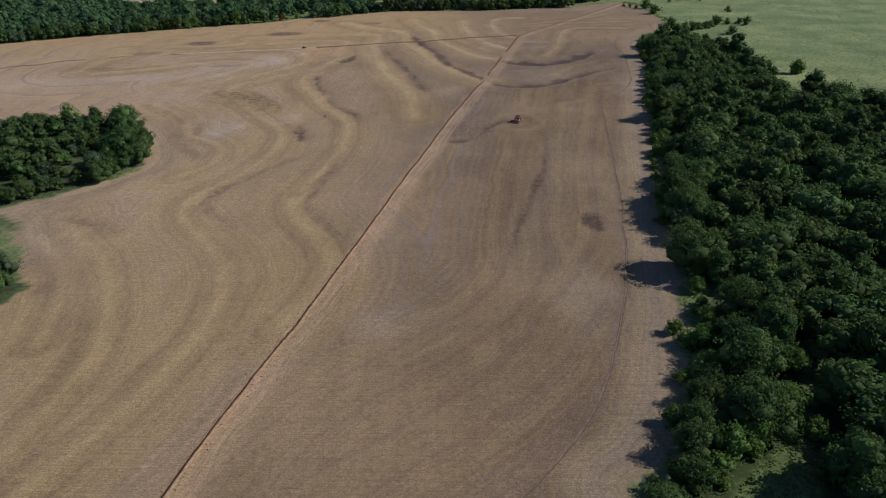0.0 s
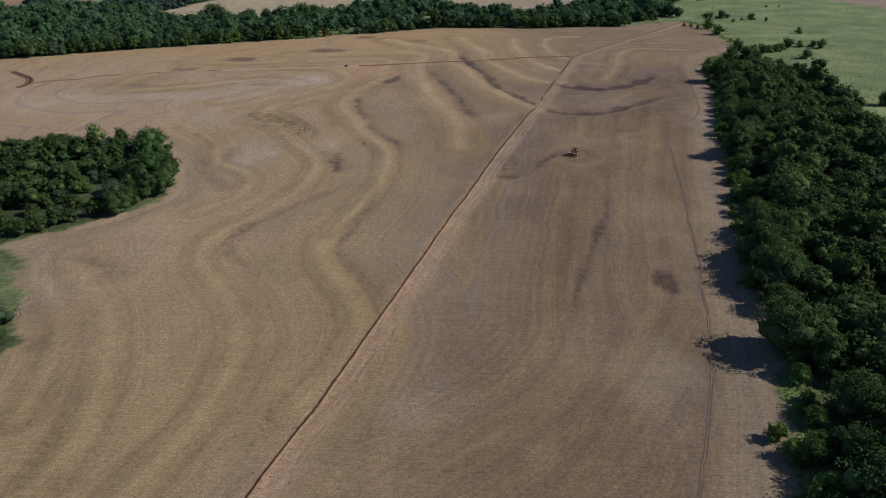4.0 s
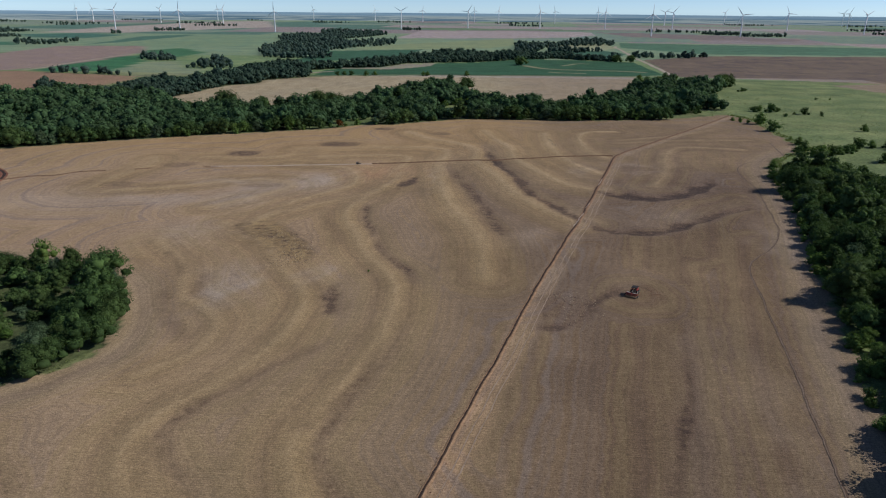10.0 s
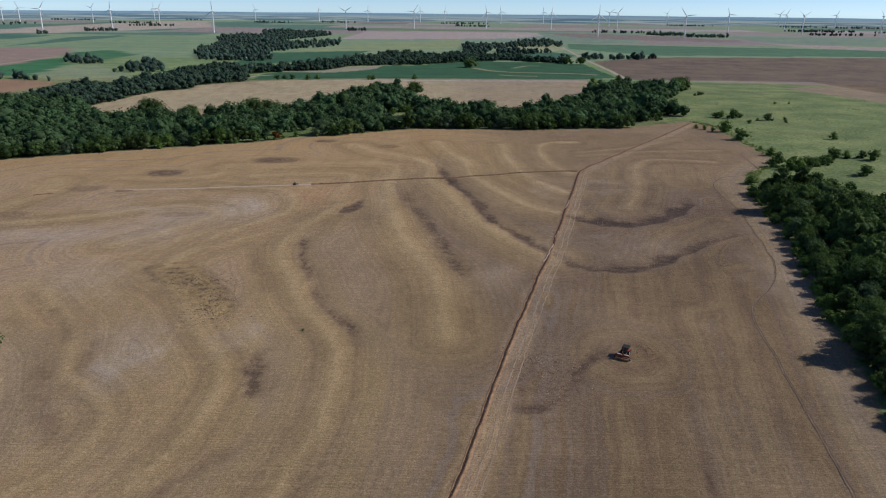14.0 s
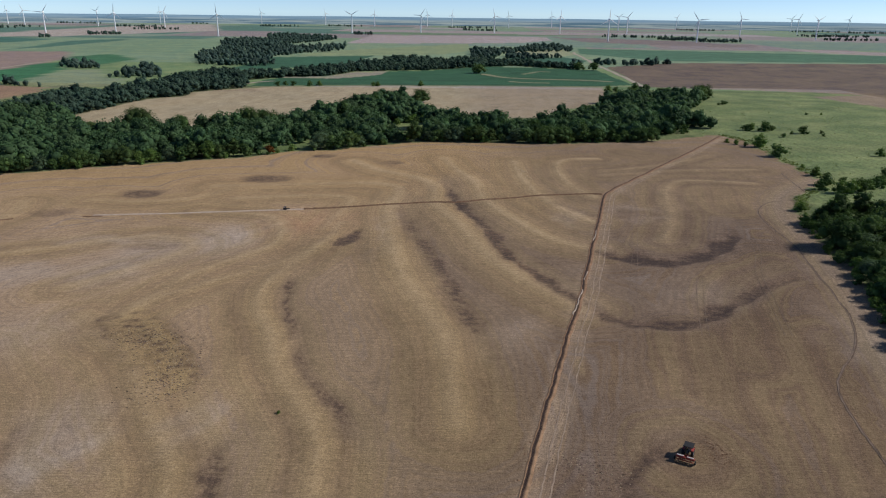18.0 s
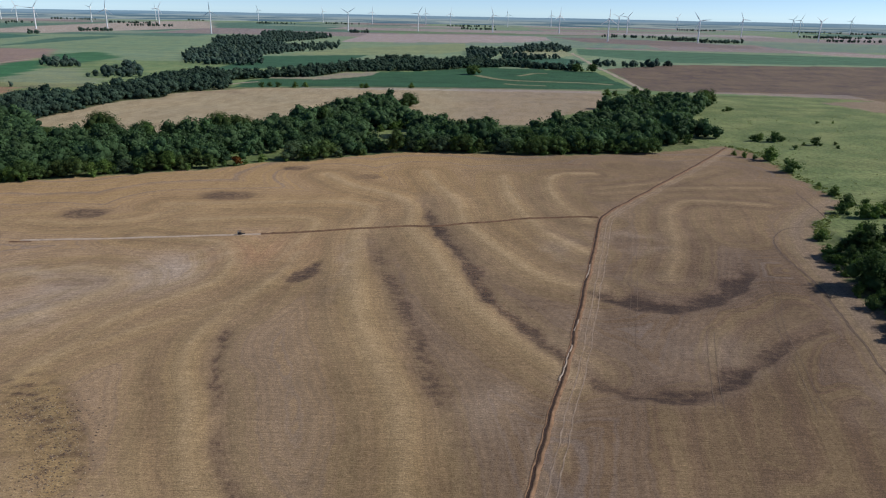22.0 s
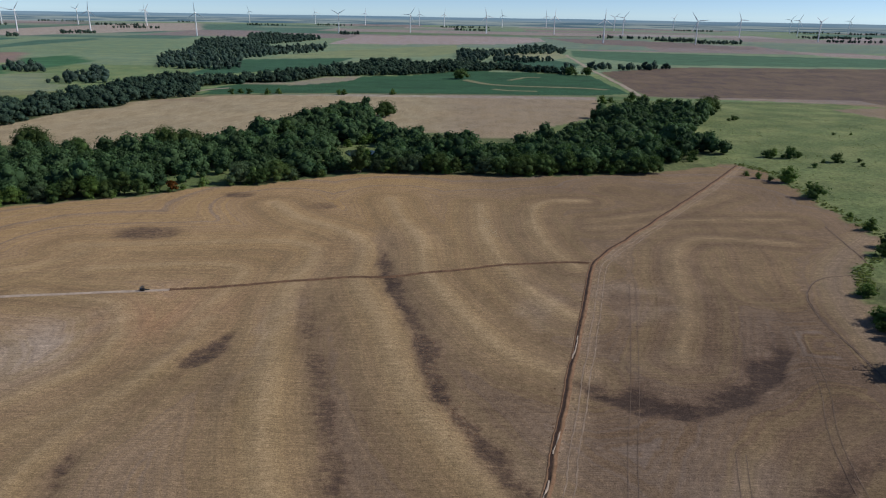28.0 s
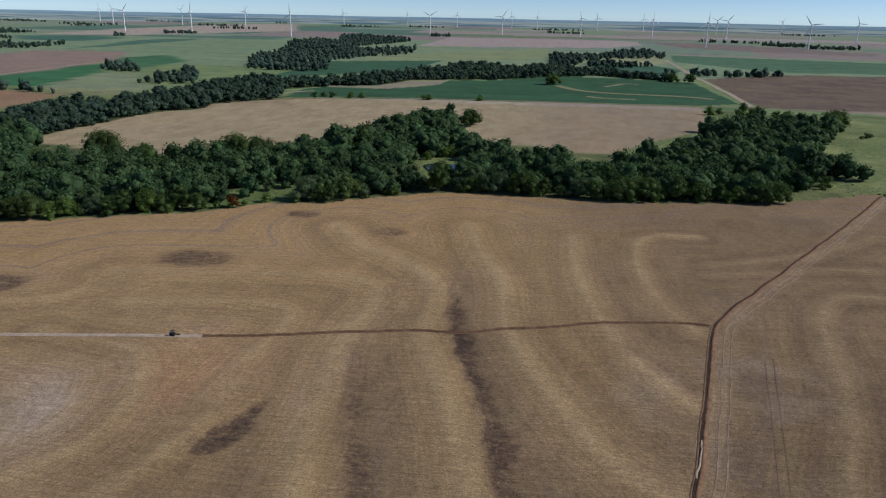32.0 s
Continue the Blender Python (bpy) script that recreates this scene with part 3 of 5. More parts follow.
FAR_FIELDS = [
    ([(-292, 954), (-246, 992), (-129, 1016), (-4, 1025), (139, 1027), (121, 877), (106, 851), (61, 790), (40, 744), (8, 749), (-14, 770), (-43, 765), (-160, 690), (-341, 715), (-341, 790), (-333, 863), (-305, 894), (-314, 926)], (0.385, 0.315, 0.206), TILLED),
    ([(-272, 993), (-280, 1074), (-265, 1101), (-140, 1235), (-81, 1260), (0, 1360), (130, 1334), (178, 1313), (185, 1072), (138, 1042), (-4, 1030), (-135, 1025), (-222, 1011)], (0.032, 0.078, 0.038), CROP),
    ([(-294, 1103), (-234, 1114), (-202, 1099), (-169, 1134), (-142, 1177), (-140, 1235), (-186, 1215), (-210, 1139), (-256, 1119)], (0.26, 0.20, 0.13), SWARD),
    ([(-374, 1192), (-390, 1505), (-209, 1598), (-222, 1386), (-264, 1301), (-336, 1229)], (0.038, 0.088, 0.048), CROP),
    ([(53, 1609), (166, 1622), (195, 1534), (149, 1369), (111, 1371), (49, 1402)], (0.045, 0.095, 0.06), CROP),
    ([(-371, 1546), (-209, 1598), (-78, 1666), (-24, 1822), (-33, 2155), (-294, 1776)], (0.20, 0.21, 0.095), SWARD),
    ([(47, 1796), (192, 1906), (204, 1734), (157, 1636), (62, 1700)], (0.27, 0.245, 0.125), SWARD),
    ([(195, 1040), (205, 1378), (344, 1505), (780, 1560), (1400, 1560), (1100, 900), (463, 925), (375, 994)], (0.072, 0.047, 0.040), TILLED),
    ([(341, 941), (499, 1000), (800, 900), (520, 740), (373, 759)], (0.105, 0.068, 0.052), TILLED),
    ([(235, 1971), (911, 1837), (1500, 1800), (1450, 1600), (788, 1591), (345, 1559), (209, 1753)], (0.07, 0.125, 0.075), CROP),
    ([(796, 2105), (965, 1990), (1600, 1850), (1600, 1780), (898, 1830), (796, 1926)], (0.33, 0.25, 0.2), TILLED),
    ([(246, 2737), (428, 2677), (674, 2514), (694, 2335), (781, 2300), (728, 2158), (646, 2187), (500, 2200), (310, 2376)], (0.15, 0.115, 0.105), TILLED),
    ([(-48, 2765), (228, 2725), (220, 2454), (118, 2258), (-34, 2184), (-353, 2086), (-368, 2699)], (0.37, 0.285, 0.235), TILLED),
    ([(-938, 1273), (-983, 1555), (-813, 1583), (-712, 1393), (-676, 1192), (-672, 1090), (-688, 1007), (-738, 954), (-966, 1164)], (0.235, 0.155, 0.12), TILLED),
    ([(-667, 1002), (-672, 1081), (-692, 1293), (-667, 1292), (-595, 1176), (-552, 1008), (-632, 988)], (0.04, 0.115, 0.05), CROP),
    ([(-733, 1436), (-708, 1540), (-591, 1406), (-598, 1268), (-648, 1244)], (0.05, 0.12, 0.055), CROP),
    ([(-552, 1008), (-595, 1176), (-544, 1191), (-482, 1074), (-440, 1055), (-425, 966), (-452, 955), (-488, 941)], (0.19, 0.20, 0.105), SWARD),
    ([(-759, 927), (-673, 992), (-626, 977), (-492, 951), (-463, 898), (-464, 811), (-461, 765), (-512, 714)], (0.27, 0.155, 0.105), TILLED),
    ([(-1478, 2192), (-1560, 2668), (-1640, 4011), (-1462, 4206), (-993, 2952), (-1078, 2737), (-1244, 2262)], (0.40, 0.32, 0.23), TILLED),
    ([(-1462, 2076), (-1316, 2201), (-1143, 2092), (-1136, 1892), (-1301, 1898)], (0.055, 0.115, 0.085), CROP),
    ([(-962, 1608), (-1056, 2015), (-989, 2182), (-945, 2098), (-943, 1752)], (0.065, 0.12, 0.085), CROP),
    ([(-924, 1591), (-935, 2078), (-833, 2181), (-689, 2086), (-539, 1636), (-570, 1586), (-707, 1574)], (0.16, 0.205, 0.105), SWARD),
    ([(-1168, 1519), (-1284, 1642), (-1192, 1685), (-1092, 1567)], (0.05, 0.12, 0.07), CROP),
    ([(-600, 3100), (500, 2950), (600, 3300), (-600, 3500)], (0.30, 0.24, 0.20), TILLED),
    ([(-300, 2800), (200, 2850), (600, 2900), (500, 2950), (-600, 3100)], (0.12, 0.16, 0.09), CROP),
    ([(900, 2700), (2000, 2500), (2200, 2900), (900, 3100)], (0.24, 0.20, 0.17), TILLED),
]


def graded(parts):
    out = [parts[0][0]]
    for lo, hi, step in parts:
        n = max(1, round((hi - lo) / step))
        out += [lo + (hi - lo) * (i + 1) / n for i in range(n)]
    return np.array(out)


gx = graded([(-4700, -2000, 150), (-2000, -1200, 40), (-1200, -420, 14), (-420, -230, 5), (-230, -130, 2.6), (-130, 112, 1.6), (112, 190, 2.6), (190, 420, 5), (420, 1200, 14), (1200, 2000, 40), (2000, 4700, 150)])
gy = graded([(-4700, -600, 300), (-600, -60, 30), (-60, 20, 6), (20, 120, 2.2), (120, 500, 1.7), (500, 660, 2.4), (660, 1100, 7), (1100, 2100, 14), (2100, 4750, 45)])
X, Y = np.meshgrid(gx, gy)
Z = base_height(X, Y)
field = inside(X + 1.2 * np.sin(Y * 0.31) + 0.8 * np.sin(Y * 0.83), Y + 1.0 * np.sin(X * 0.37), FIELD)
near = (np.abs(X) < 440) & (Y > -80) & (Y < 700)
xs, ys = X[near], Y[near]
wob = 1.3 * np.sin(xs * 0.23 + ys * 0.17) + 0.9 * np.sin(xs * 0.51 - ys * 0.37)
flow, curl = np.full(xs.shape, 1e9), np.zeros(xs.shape)
crest, hollow, grey = np.zeros(xs.shape), np.zeros(xs.shape), np.zeros(xs.shape)
drift = 0.5 + 0.5 * np.sin(xs * 0.043 + 1.7 * np.sin(ys * 0.031)) * np.sin(ys * 0.057 + 0.6)
for line, width, strength in CRESTS:
    d = along(xs, ys, line)
    flow = np.minimum(flow, d)
    width = width * np.where(ys < 330, 0.62, 0.9)
    d = np.maximum(d + wob * 0.3, 0)
    crest = np.maximum(crest, strength * np.interp(ys, (170, 240, 340, 420), (0.45, 0.66, 0.85, 0.98)) * (0.8 + 0.25 * drift) * (np.exp(-(d / width) ** 2) + 0.3 * np.exp(-((d - 2.1 * width) / (0.6 * width)) ** 2)))
    hollow = np.maximum(hollow, (0.12 + 0.3 * drift) * np.exp(-((d - width * 2.9) / (width * 1.4)) ** 2))
for line, left, right, strength in HOLLOWS:
    d, side, way = along(xs + 0.35 * wob, ys + 0.3 * wob, line, part_way=True)
    taper = smooth_step(np.minimum(way, 1 - way) / 0.22)
    ragged = 0.9 + 0.25 * np.sin(31 * way + 0.2 * xs) * np.sin(17 * way + 1) + 0.25 * np.sin(0.33 * xs + 0.21 * ys)
    width = np.where(side > 0, left * 1.5, right * 1.2) * (0.5 + 0.5 * taper) * ragged
    body = np.where(side > 0, 0.55 * np.exp(-(d / (0.5 * width)) ** 4) + 0.45 * np.exp(-(d / (1.2 * width)) ** 2), np.exp(-(d / width) ** 3))
    grey = np.maximum(grey, min(strength, 1) * np.where(side > 0, np.exp(-(d / 15) ** 2), np.exp(-(d / 3) ** 2)))
    hollow = np.maximum(hollow, body * strength * (0.55 + 0.5 * strength) * (0.3 + 0.75 * taper) * (0.85 + 0.25 * np.sin(0.11 * xs + 0.16 * ys) * np.sin(0.23 * xs - 0.09 * ys + 1)))
for cx, cy, rx, ry, s in PATCHES:
    u = np.hypot((xs - cx + 0.45 * wob) / rx, (ys - cy + 0.4 * wob) / ry)
    hollow = np.maximum(hollow, s * (1 - smooth_step((u - 0.65) / 0.5)))
halo = np.exp(-(flow / 13) ** 2)
for line in CONTOURS:
    flow = np.minimum(flow, along(xs, ys, line))
curl = 0.3 + np.exp(-(flow / 16) ** 2) * 0.5
edge_off = np.minimum(along(xs, ys, FIELD[2:18]), along(xs, ys, FIELD[-14:-4]))
flow, curl = np.where(edge_off < 17, edge_off, flow), np.where(edge_off < 17, 0.8 * (1 - smooth_step((edge_off - 11) / 6)), curl)
mach = np.hypot(xs - 33.8, (ys - 292) * 0.8)
flow, curl = np.where(mach < 17, mach, flow), np.where(mach < 17, (0.85 + 0.3 * np.sin(2 * np.arctan2(ys - 292, xs - 33.8) + 1)) * (1 - smooth_step((mach - 7) / 6)), curl)
pale = np.zeros(xs.shape)
for cx, cy, rx, ry, s in BLEACHED:
    u = np.hypot((xs - cx + 2 * wob) / rx, (ys - cy + 2 * wob) / ry)
    pale = np.maximum(pale, s * np.exp(-u * u))
rough_patch = inside(xs + wob, ys + wob, CLODS).astype(float)
clear = 1 - 0.85 * np.maximum(np.exp(-(along(xs, ys, TRENCH_LINE) / 4.5) ** 2), np.exp(-(along(xs, ys, CROSS_LINE) / 2.5) ** 2))
Z[near] += np.where(field[near], clear * (0.55 * crest - 0.35 * hollow + 0.15 * rough_patch * np.sin(xs * 1.9) * np.sin(ys * 0.9)), 0)

land = np.empty((*X.shape, 3))
land[:] = (0.142, 0.182, 0.068)
# far land and the patches below are paler and cooler: haze in their colour
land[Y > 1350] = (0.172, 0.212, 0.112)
land[(X < 140) & (Y < 760)] = (0.08, 0.105, 0.04)
till, lush = np.zeros(X.shape), np.ones(X.shape)
far_rand = np.random.default_rng(3)
for i in range(90):
    cx, cy = far_rand.uniform(-3600, 3600), far_rand.uniform(1900, 4600)
    w, h = far_rand.uniform(200, 500), far_rand.uniform(120, 320)
    tone = [(0.15, 0.185, 0.125), (0.33, 0.28, 0.235), (0.085, 0.14, 0.105), (0.22, 0.175, 0.155), (0.19, 0.21, 0.14)][i % 5]
    m = (np.abs(X - cx) < w) & (np.abs(Y - cy) < h)
    land[m], till[m], lush[m] = tone, i % 5 in (1, 3), i % 5 in (0, 4)
for poly in WOOD_FLOORS:
    m = inside(X, Y, poly) & (X < 0.62 * np.maximum(Y, 30) + 48)
    land[m], lush[m] = (0.05, 0.065, 0.024), 0.3
for poly in GRASSY:
    m = inside(X, Y, poly)
    land[m], lush[m] = (0.105, 0.145, 0.05), 0.7
for poly, tone, use in FAR_FIELDS:
    m = inside(X, Y, poly)
    land[m], till[m], lush[m] = tone, use == TILLED, use == SWARD
for line, half, tone, k in (([(-10, 995), (34, 913), (49, 877), (87, 852)], 4.0, (0.44, 0.35, 0.23), 0.6), ([(-20, 900), (0, 863), (31, 815), (54, 800)], 4.0, (0.44, 0.35, 0.23), 0.6),
                            ([(-300, 905), (-250, 925), (-180, 930), (-120, 960), (-40, 970)], 9.0, (0.45, 0.36, 0.22), 0.5), ([(-320, 800), (-280, 850), (-200, 865), (-150, 850)], 9.0, (0.45, 0.36, 0.22), 0.5),
                            ([(-290, 945), (-262, 962), (-250, 945)], 8.0, (0.2, 0.14, 0.11), 0.6), ([(90, 930), (112, 920), (120, 890)], 9.0, (0.24, 0.17, 0.13), 0.6), ([(40, 960), (70, 935), (100, 950)], 8.0, (0.26, 0.19, 0.14), 0.5)):
    m = (Y > 700) & (Y < 1040) & (np.abs(X) < 420) & (till > 0.5)
    d = along(X[m], Y[m], line)
    land[m] += (np.array(tone) - land[m]) * (k * np.exp(-(d / half) ** 2))[:, None]
m = (Y > 700) & (Y < 1040) & (np.abs(X) < 420) & (till > 0.5)
land[m] += (np.array((0.285, 0.222, 0.166)) - land[m]) * (0.75 * smooth_step((X[m] + 45) / 60))[:, None]
# haze put into the base colours: fields past 1000 m brighter, most of them bluer
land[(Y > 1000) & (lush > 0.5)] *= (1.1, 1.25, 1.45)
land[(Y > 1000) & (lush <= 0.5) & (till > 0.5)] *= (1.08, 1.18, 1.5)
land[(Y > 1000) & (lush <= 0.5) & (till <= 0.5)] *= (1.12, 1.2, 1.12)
soil = np.empty((len(xs), 3))
soil[:] = (0.258, 0.190, 0.118)


def toward(a, colour, k):
    return a + (np.array(colour) - a) * k[:, None]


soil = toward(soil, (0.35, 0.255, 0.168), 0.85 * smooth_step((-xs - 28) / 60))
soil = toward(soil, (0.245, 0.178, 0.117), 0.5 * smooth_step((230 - ys) / 70))
# darker, browner east soil; the clods' shade towards the sun is in this colour
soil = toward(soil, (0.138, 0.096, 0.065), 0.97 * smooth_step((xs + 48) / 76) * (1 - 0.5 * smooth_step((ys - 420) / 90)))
soil = toward(soil, (0.292, 0.212, 0.108), 0.9 * halo * (0.5 + 0.5 * drift) * smooth_step((90 - xs) / 90))
soil = toward(soil, (0.345, 0.245, 0.128), 0.6 * smooth_step((ys - 400) / 80) * smooth_step((60 - xs) / 60) * (0.55 + 0.45 * drift))
soil = toward(soil, (0.375, 0.255, 0.122), 0.6 * smooth_step((ys - 470) / 50) * smooth_step((20 - xs) / 50))
soil = toward(soil, (0.375, 0.225, 0.128), 0.95 * np.exp(-((xs + 77) / 15) ** 2 - ((ys - 446) / 16) ** 2))
soil = toward(soil, (0.33, 0.225, 0.14), 0.5 * np.exp(-((xs + 70) / 22) ** 2 - ((ys - 452) / 16) ** 2))
soil = toward(soil, (0.222, 0.172, 0.133), 0.62 * grey * (1 - 0.7 * np.clip(crest, 0, 1)) * (0.6 + 0.4 * drift))
soil = toward(soil, (0.250, 0.205, 0.165), 0.6 * (1 - smooth_step((edge_off - 8) / 8)))
soil = toward(soil, (0.39, 0.335, 0.29), np.clip(pale, 0, 1) * 0.9)
chaff, moist = np.clip(crest, 0, 1), np.clip(hollow, 0, 1.25)
rim = np.exp(-(along(xs + 0.5 * wob, ys + 0.5 * wob, CLODS + CLODS[:1]) / 1.9) ** 2)
soil = toward(soil, (0.315, 0.232, 0.115), 0.85 * rough_patch)
streak = np.clip(np.sin(ys * 1.15 + 0.8 * wob) * np.sin(xs * 0.35 + 2 * wob) + 0.1, 0, 1)
moist = np.maximum(moist, 0.8 * rough_patch * streak)
moist = np.maximum(moist, 0.75 * rim * (0.55 + 0.45 * np.sin(xs * 0.21 + ys * 0.13)))
d, side = along(xs, ys, TRENCH_LINE, True)
d = d * -side + 0.4 * wob
lane = smooth_step((d + 2.2) / 2.2) * (1 - smooth_step((d - 3.4) / 4.2)) * (0.75 + 0.25 * np.sin(ys * 0.13 + wob))
lane_side = np.clip(d, -14, 14)
fade = smooth_step((ys - 190) / 130)[:, None]
lane_tone = np.array((0.395, 0.268, 0.172)) * (1 - fade) + np.array((0.325, 0.252, 0.182)) * fade
soil = soil + (lane_tone - soil) * (lane * (1 - 0.2 * smooth_step((ys - 280) / 120)))[:, None]
soil *= (1.06, 0.968, 0.87)
soil *= 1 + (1 - smooth_step((ys - 230) / 130))[:, None] * np.array((0.035, 0.06, 0.075))
mine = field[near]
buf = land[near]
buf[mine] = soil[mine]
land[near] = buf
for grid, value in ((till, 1.0), (lush, 0.0)):
    v = grid[near]
    v[mine] = value
    grid[near] = v
nx, ny = len(gx), len(gy)
k = np.arange(nx * ny).reshape(ny, nx)
quads = np.stack([k[:-1, :-1], k[:-1, 1:], k[1:, 1:], k[1:, :-1]], -1).reshape(-1, 4)
gm = mesh("ground", np.stack([X, Y, Z], -1).reshape(-1, 3), quads, GROUND, smooth=True)
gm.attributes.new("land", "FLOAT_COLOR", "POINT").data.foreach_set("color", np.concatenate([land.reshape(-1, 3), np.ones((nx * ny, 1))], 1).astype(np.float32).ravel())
for key, some in (("flow", flow), ("curl", curl), ("lane_side", lane_side), ("lane", np.clip(1.3 * lane, 0, 1)), ("moist", np.where(mine, moist, 0)), ("chaff", np.where(mine, chaff, 0))):
    whole = np.zeros(X.shape)
    whole[near] = some
    gm.attributes.new(key, "FLOAT", "POINT").data.foreach_set("value", whole.ravel().astype(np.float32))
gm.attributes.new("till", "FLOAT", "POINT").data.foreach_set("value", till.ravel().astype(np.float32))
gm.attributes.new("lush", "FLOAT", "POINT").data.foreach_set("value", lush.ravel().astype(np.float32))
tagged(new("ground", gm), "tan tilled farmland with pale terrace crests, pasture and distant fields", "ground", kind="structure")


def ground_at(x, y):
    """The height of the ground sheet at a place."""
    i = min(max(int(np.searchsorted(gx, x)) - 1, 0), nx - 2)
    j = min(max(int(np.searchsorted(gy, y)) - 1, 0), ny - 2)
    u, v = (x - gx[i]) / (gx[i + 1] - gx[i]), (y - gy[j]) / (gy[j + 1] - gy[j])
    return float((Z[j, i] * (1 - u) + Z[j, i + 1] * u) * (1 - v) + (Z[j + 1, i] * (1 - u) + Z[j + 1, i + 1] * u) * v)


# distance: a plain ring, glowing and painted as hazy wooded land, that closes the view at the horizon
def distance_ring():
    m, n, b = material("painted_hazy_land", 1.0, 0.0)
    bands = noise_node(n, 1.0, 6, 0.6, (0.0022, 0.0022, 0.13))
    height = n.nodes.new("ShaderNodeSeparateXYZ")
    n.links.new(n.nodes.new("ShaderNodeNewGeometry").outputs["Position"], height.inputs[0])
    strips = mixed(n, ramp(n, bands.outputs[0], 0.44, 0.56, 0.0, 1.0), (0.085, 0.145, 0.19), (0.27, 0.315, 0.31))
    # haze in the glowing colour: bluer towards the top of the ring
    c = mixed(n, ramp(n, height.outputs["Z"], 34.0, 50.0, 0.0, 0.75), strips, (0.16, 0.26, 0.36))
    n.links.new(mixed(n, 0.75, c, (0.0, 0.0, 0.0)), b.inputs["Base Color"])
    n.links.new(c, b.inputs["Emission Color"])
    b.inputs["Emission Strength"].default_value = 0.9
    v, f, count = [], [], 180
    for i in range(count):
        a = 6.28318 * i / count
        top = 60 + 0.8 * math.sin(a * 23) + 0.6 * math.sin(a * 57 + 1)
        v += [(4600 * math.cos(a), 150 + 4600 * math.sin(a), -30), (4630 * math.cos(a), 150 + 4630 * math.sin(a), top)]
    for i in range(count):
        j = (i + 1) % count
        f.append((2 * i, 2 * j, 2 * j + 1, 2 * i + 1))
    tagged(new("backdrop", mesh("backdrop", v, f, m)), "glowing ring painted as hazy blue wooded land along the far horizon", "backdrop", kind="structure")


distance_ring()


# ---- trenches ----
def full_width(y):
    return 1.0


def narrow_near(y):
    """The trench is cut narrower at the near end of the field."""
    return float(np.interp(y, (60, 230, 330, 480), (0.55, 0.6, 0.74, 0.8)))


def swept(line, profile, wobble=0.25, step=2.0, lift=0.0, seed=1, narrow=full_width):
    """A strip with the given profile (offset to the right, height) laid along a line on the ground."""
    p = np.array(line, float)
    for _ in range(2):
        q = np.empty((2 * len(p) - 2, 2))
        q[0::2], q[1::2] = 0.75 * p[:-1] + 0.25 * p[1:], 0.25 * p[:-1] + 0.75 * p[1:]
        p = np.vstack([p[:1], q, p[-1:]])
    s = np.r_[0, np.cumsum(np.hypot(*np.diff(p, axis=0).T))]
    n = max(3, int(s[-1] / step))
    at = np.linspace(0, s[-1], n)
    xs_, ys_ = np.interp(at, s, p[:, 0]), np.interp(at, s, p[:, 1])
    tx, ty = np.gradient(xs_), np.gradient(ys_)
    ln = np.hypot(tx, ty)
    tx, ty = tx / ln, ty / ln
    r = np.random.default_rng(seed)
    v, m = [], len(profile)
    sway = np.convolve(r.normal(0, wobble, n + 6), np.ones(7) / 7, "valid") * 1.6
    for i in range(n):
        for o, h in profile:
            off = o * (narrow(ys_[i]) if o < 2 else 1.0) + sway[i] + r.normal(0, wobble * 0.18)
            x, y = xs_[i] + ty[i] * off, ys_[i] - tx[i] * off
            v.append((x, y, ground_at(x, y) + lift + max(0.0, h) * r.uniform(0.6, 1.3) + (0.012 if h > 0 else 0)))
    k = np.arange(n * m).reshape(n, m)
    f = np.stack([k[:-1, :-1], k[:-1, 1:], k[1:, 1:], k[1:, :-1]], -1).reshape(-1, 4)[:, ::-1].copy()
    return v, f


def trench(name, line, label, wide, step, parts, narrow=full_width):
    thing = empty(name, Matrix(), label, "trench", kind="structure")
    for i, (pname, profile, mat, lift) in enumerate(parts):
        v, f = swept(line, [(o * wide, h) for o, h in profile], 0.25 * wide, step, lift, 5, narrow)
        under(pname, mesh(pname, v, f, mat, smooth=False), thing)
    return thing


BARE = plain("wheel_packed_earth", (0.375, 0.275, 0.195), 0.95, var=0.3, scale=0.35)
RED_SPOIL = plain("red_spoil_earth", (0.21, 0.085, 0.05), 0.95, var=0.35, scale=0.6)


def spoil_along_trench():
    """Dug earth, dry and reddish in the near field, moister and browner further on."""
    m, n, b = material("trench_spoil_earth", 0.95, 0.15)
    place_ = n.nodes.new("ShaderNodeSeparateXYZ")
    n.links.new(n.nodes.new("ShaderNodeNewGeometry").outputs["Position"], place_.inputs[0])
    c = mixed(n, ramp(n, place_.outputs["Y"], 250.0, 390.0, 0.0, 1.0), (0.31, 0.192, 0.112), (0.23, 0.135, 0.08))
    lump, grain_ = noise_node(n, 0.7), noise_node(n, 5.0, 3)
    k = maths(n, "MULTIPLY", ramp(n, lump.outputs[0], 0.3, 0.7, 0.65, 1.25), ramp(n, grain_.outputs[0], 0.3, 0.7, 0.8, 1.2))
    n.links.new(scaled(n, c, k), b.inputs["Base Color"])
    return m


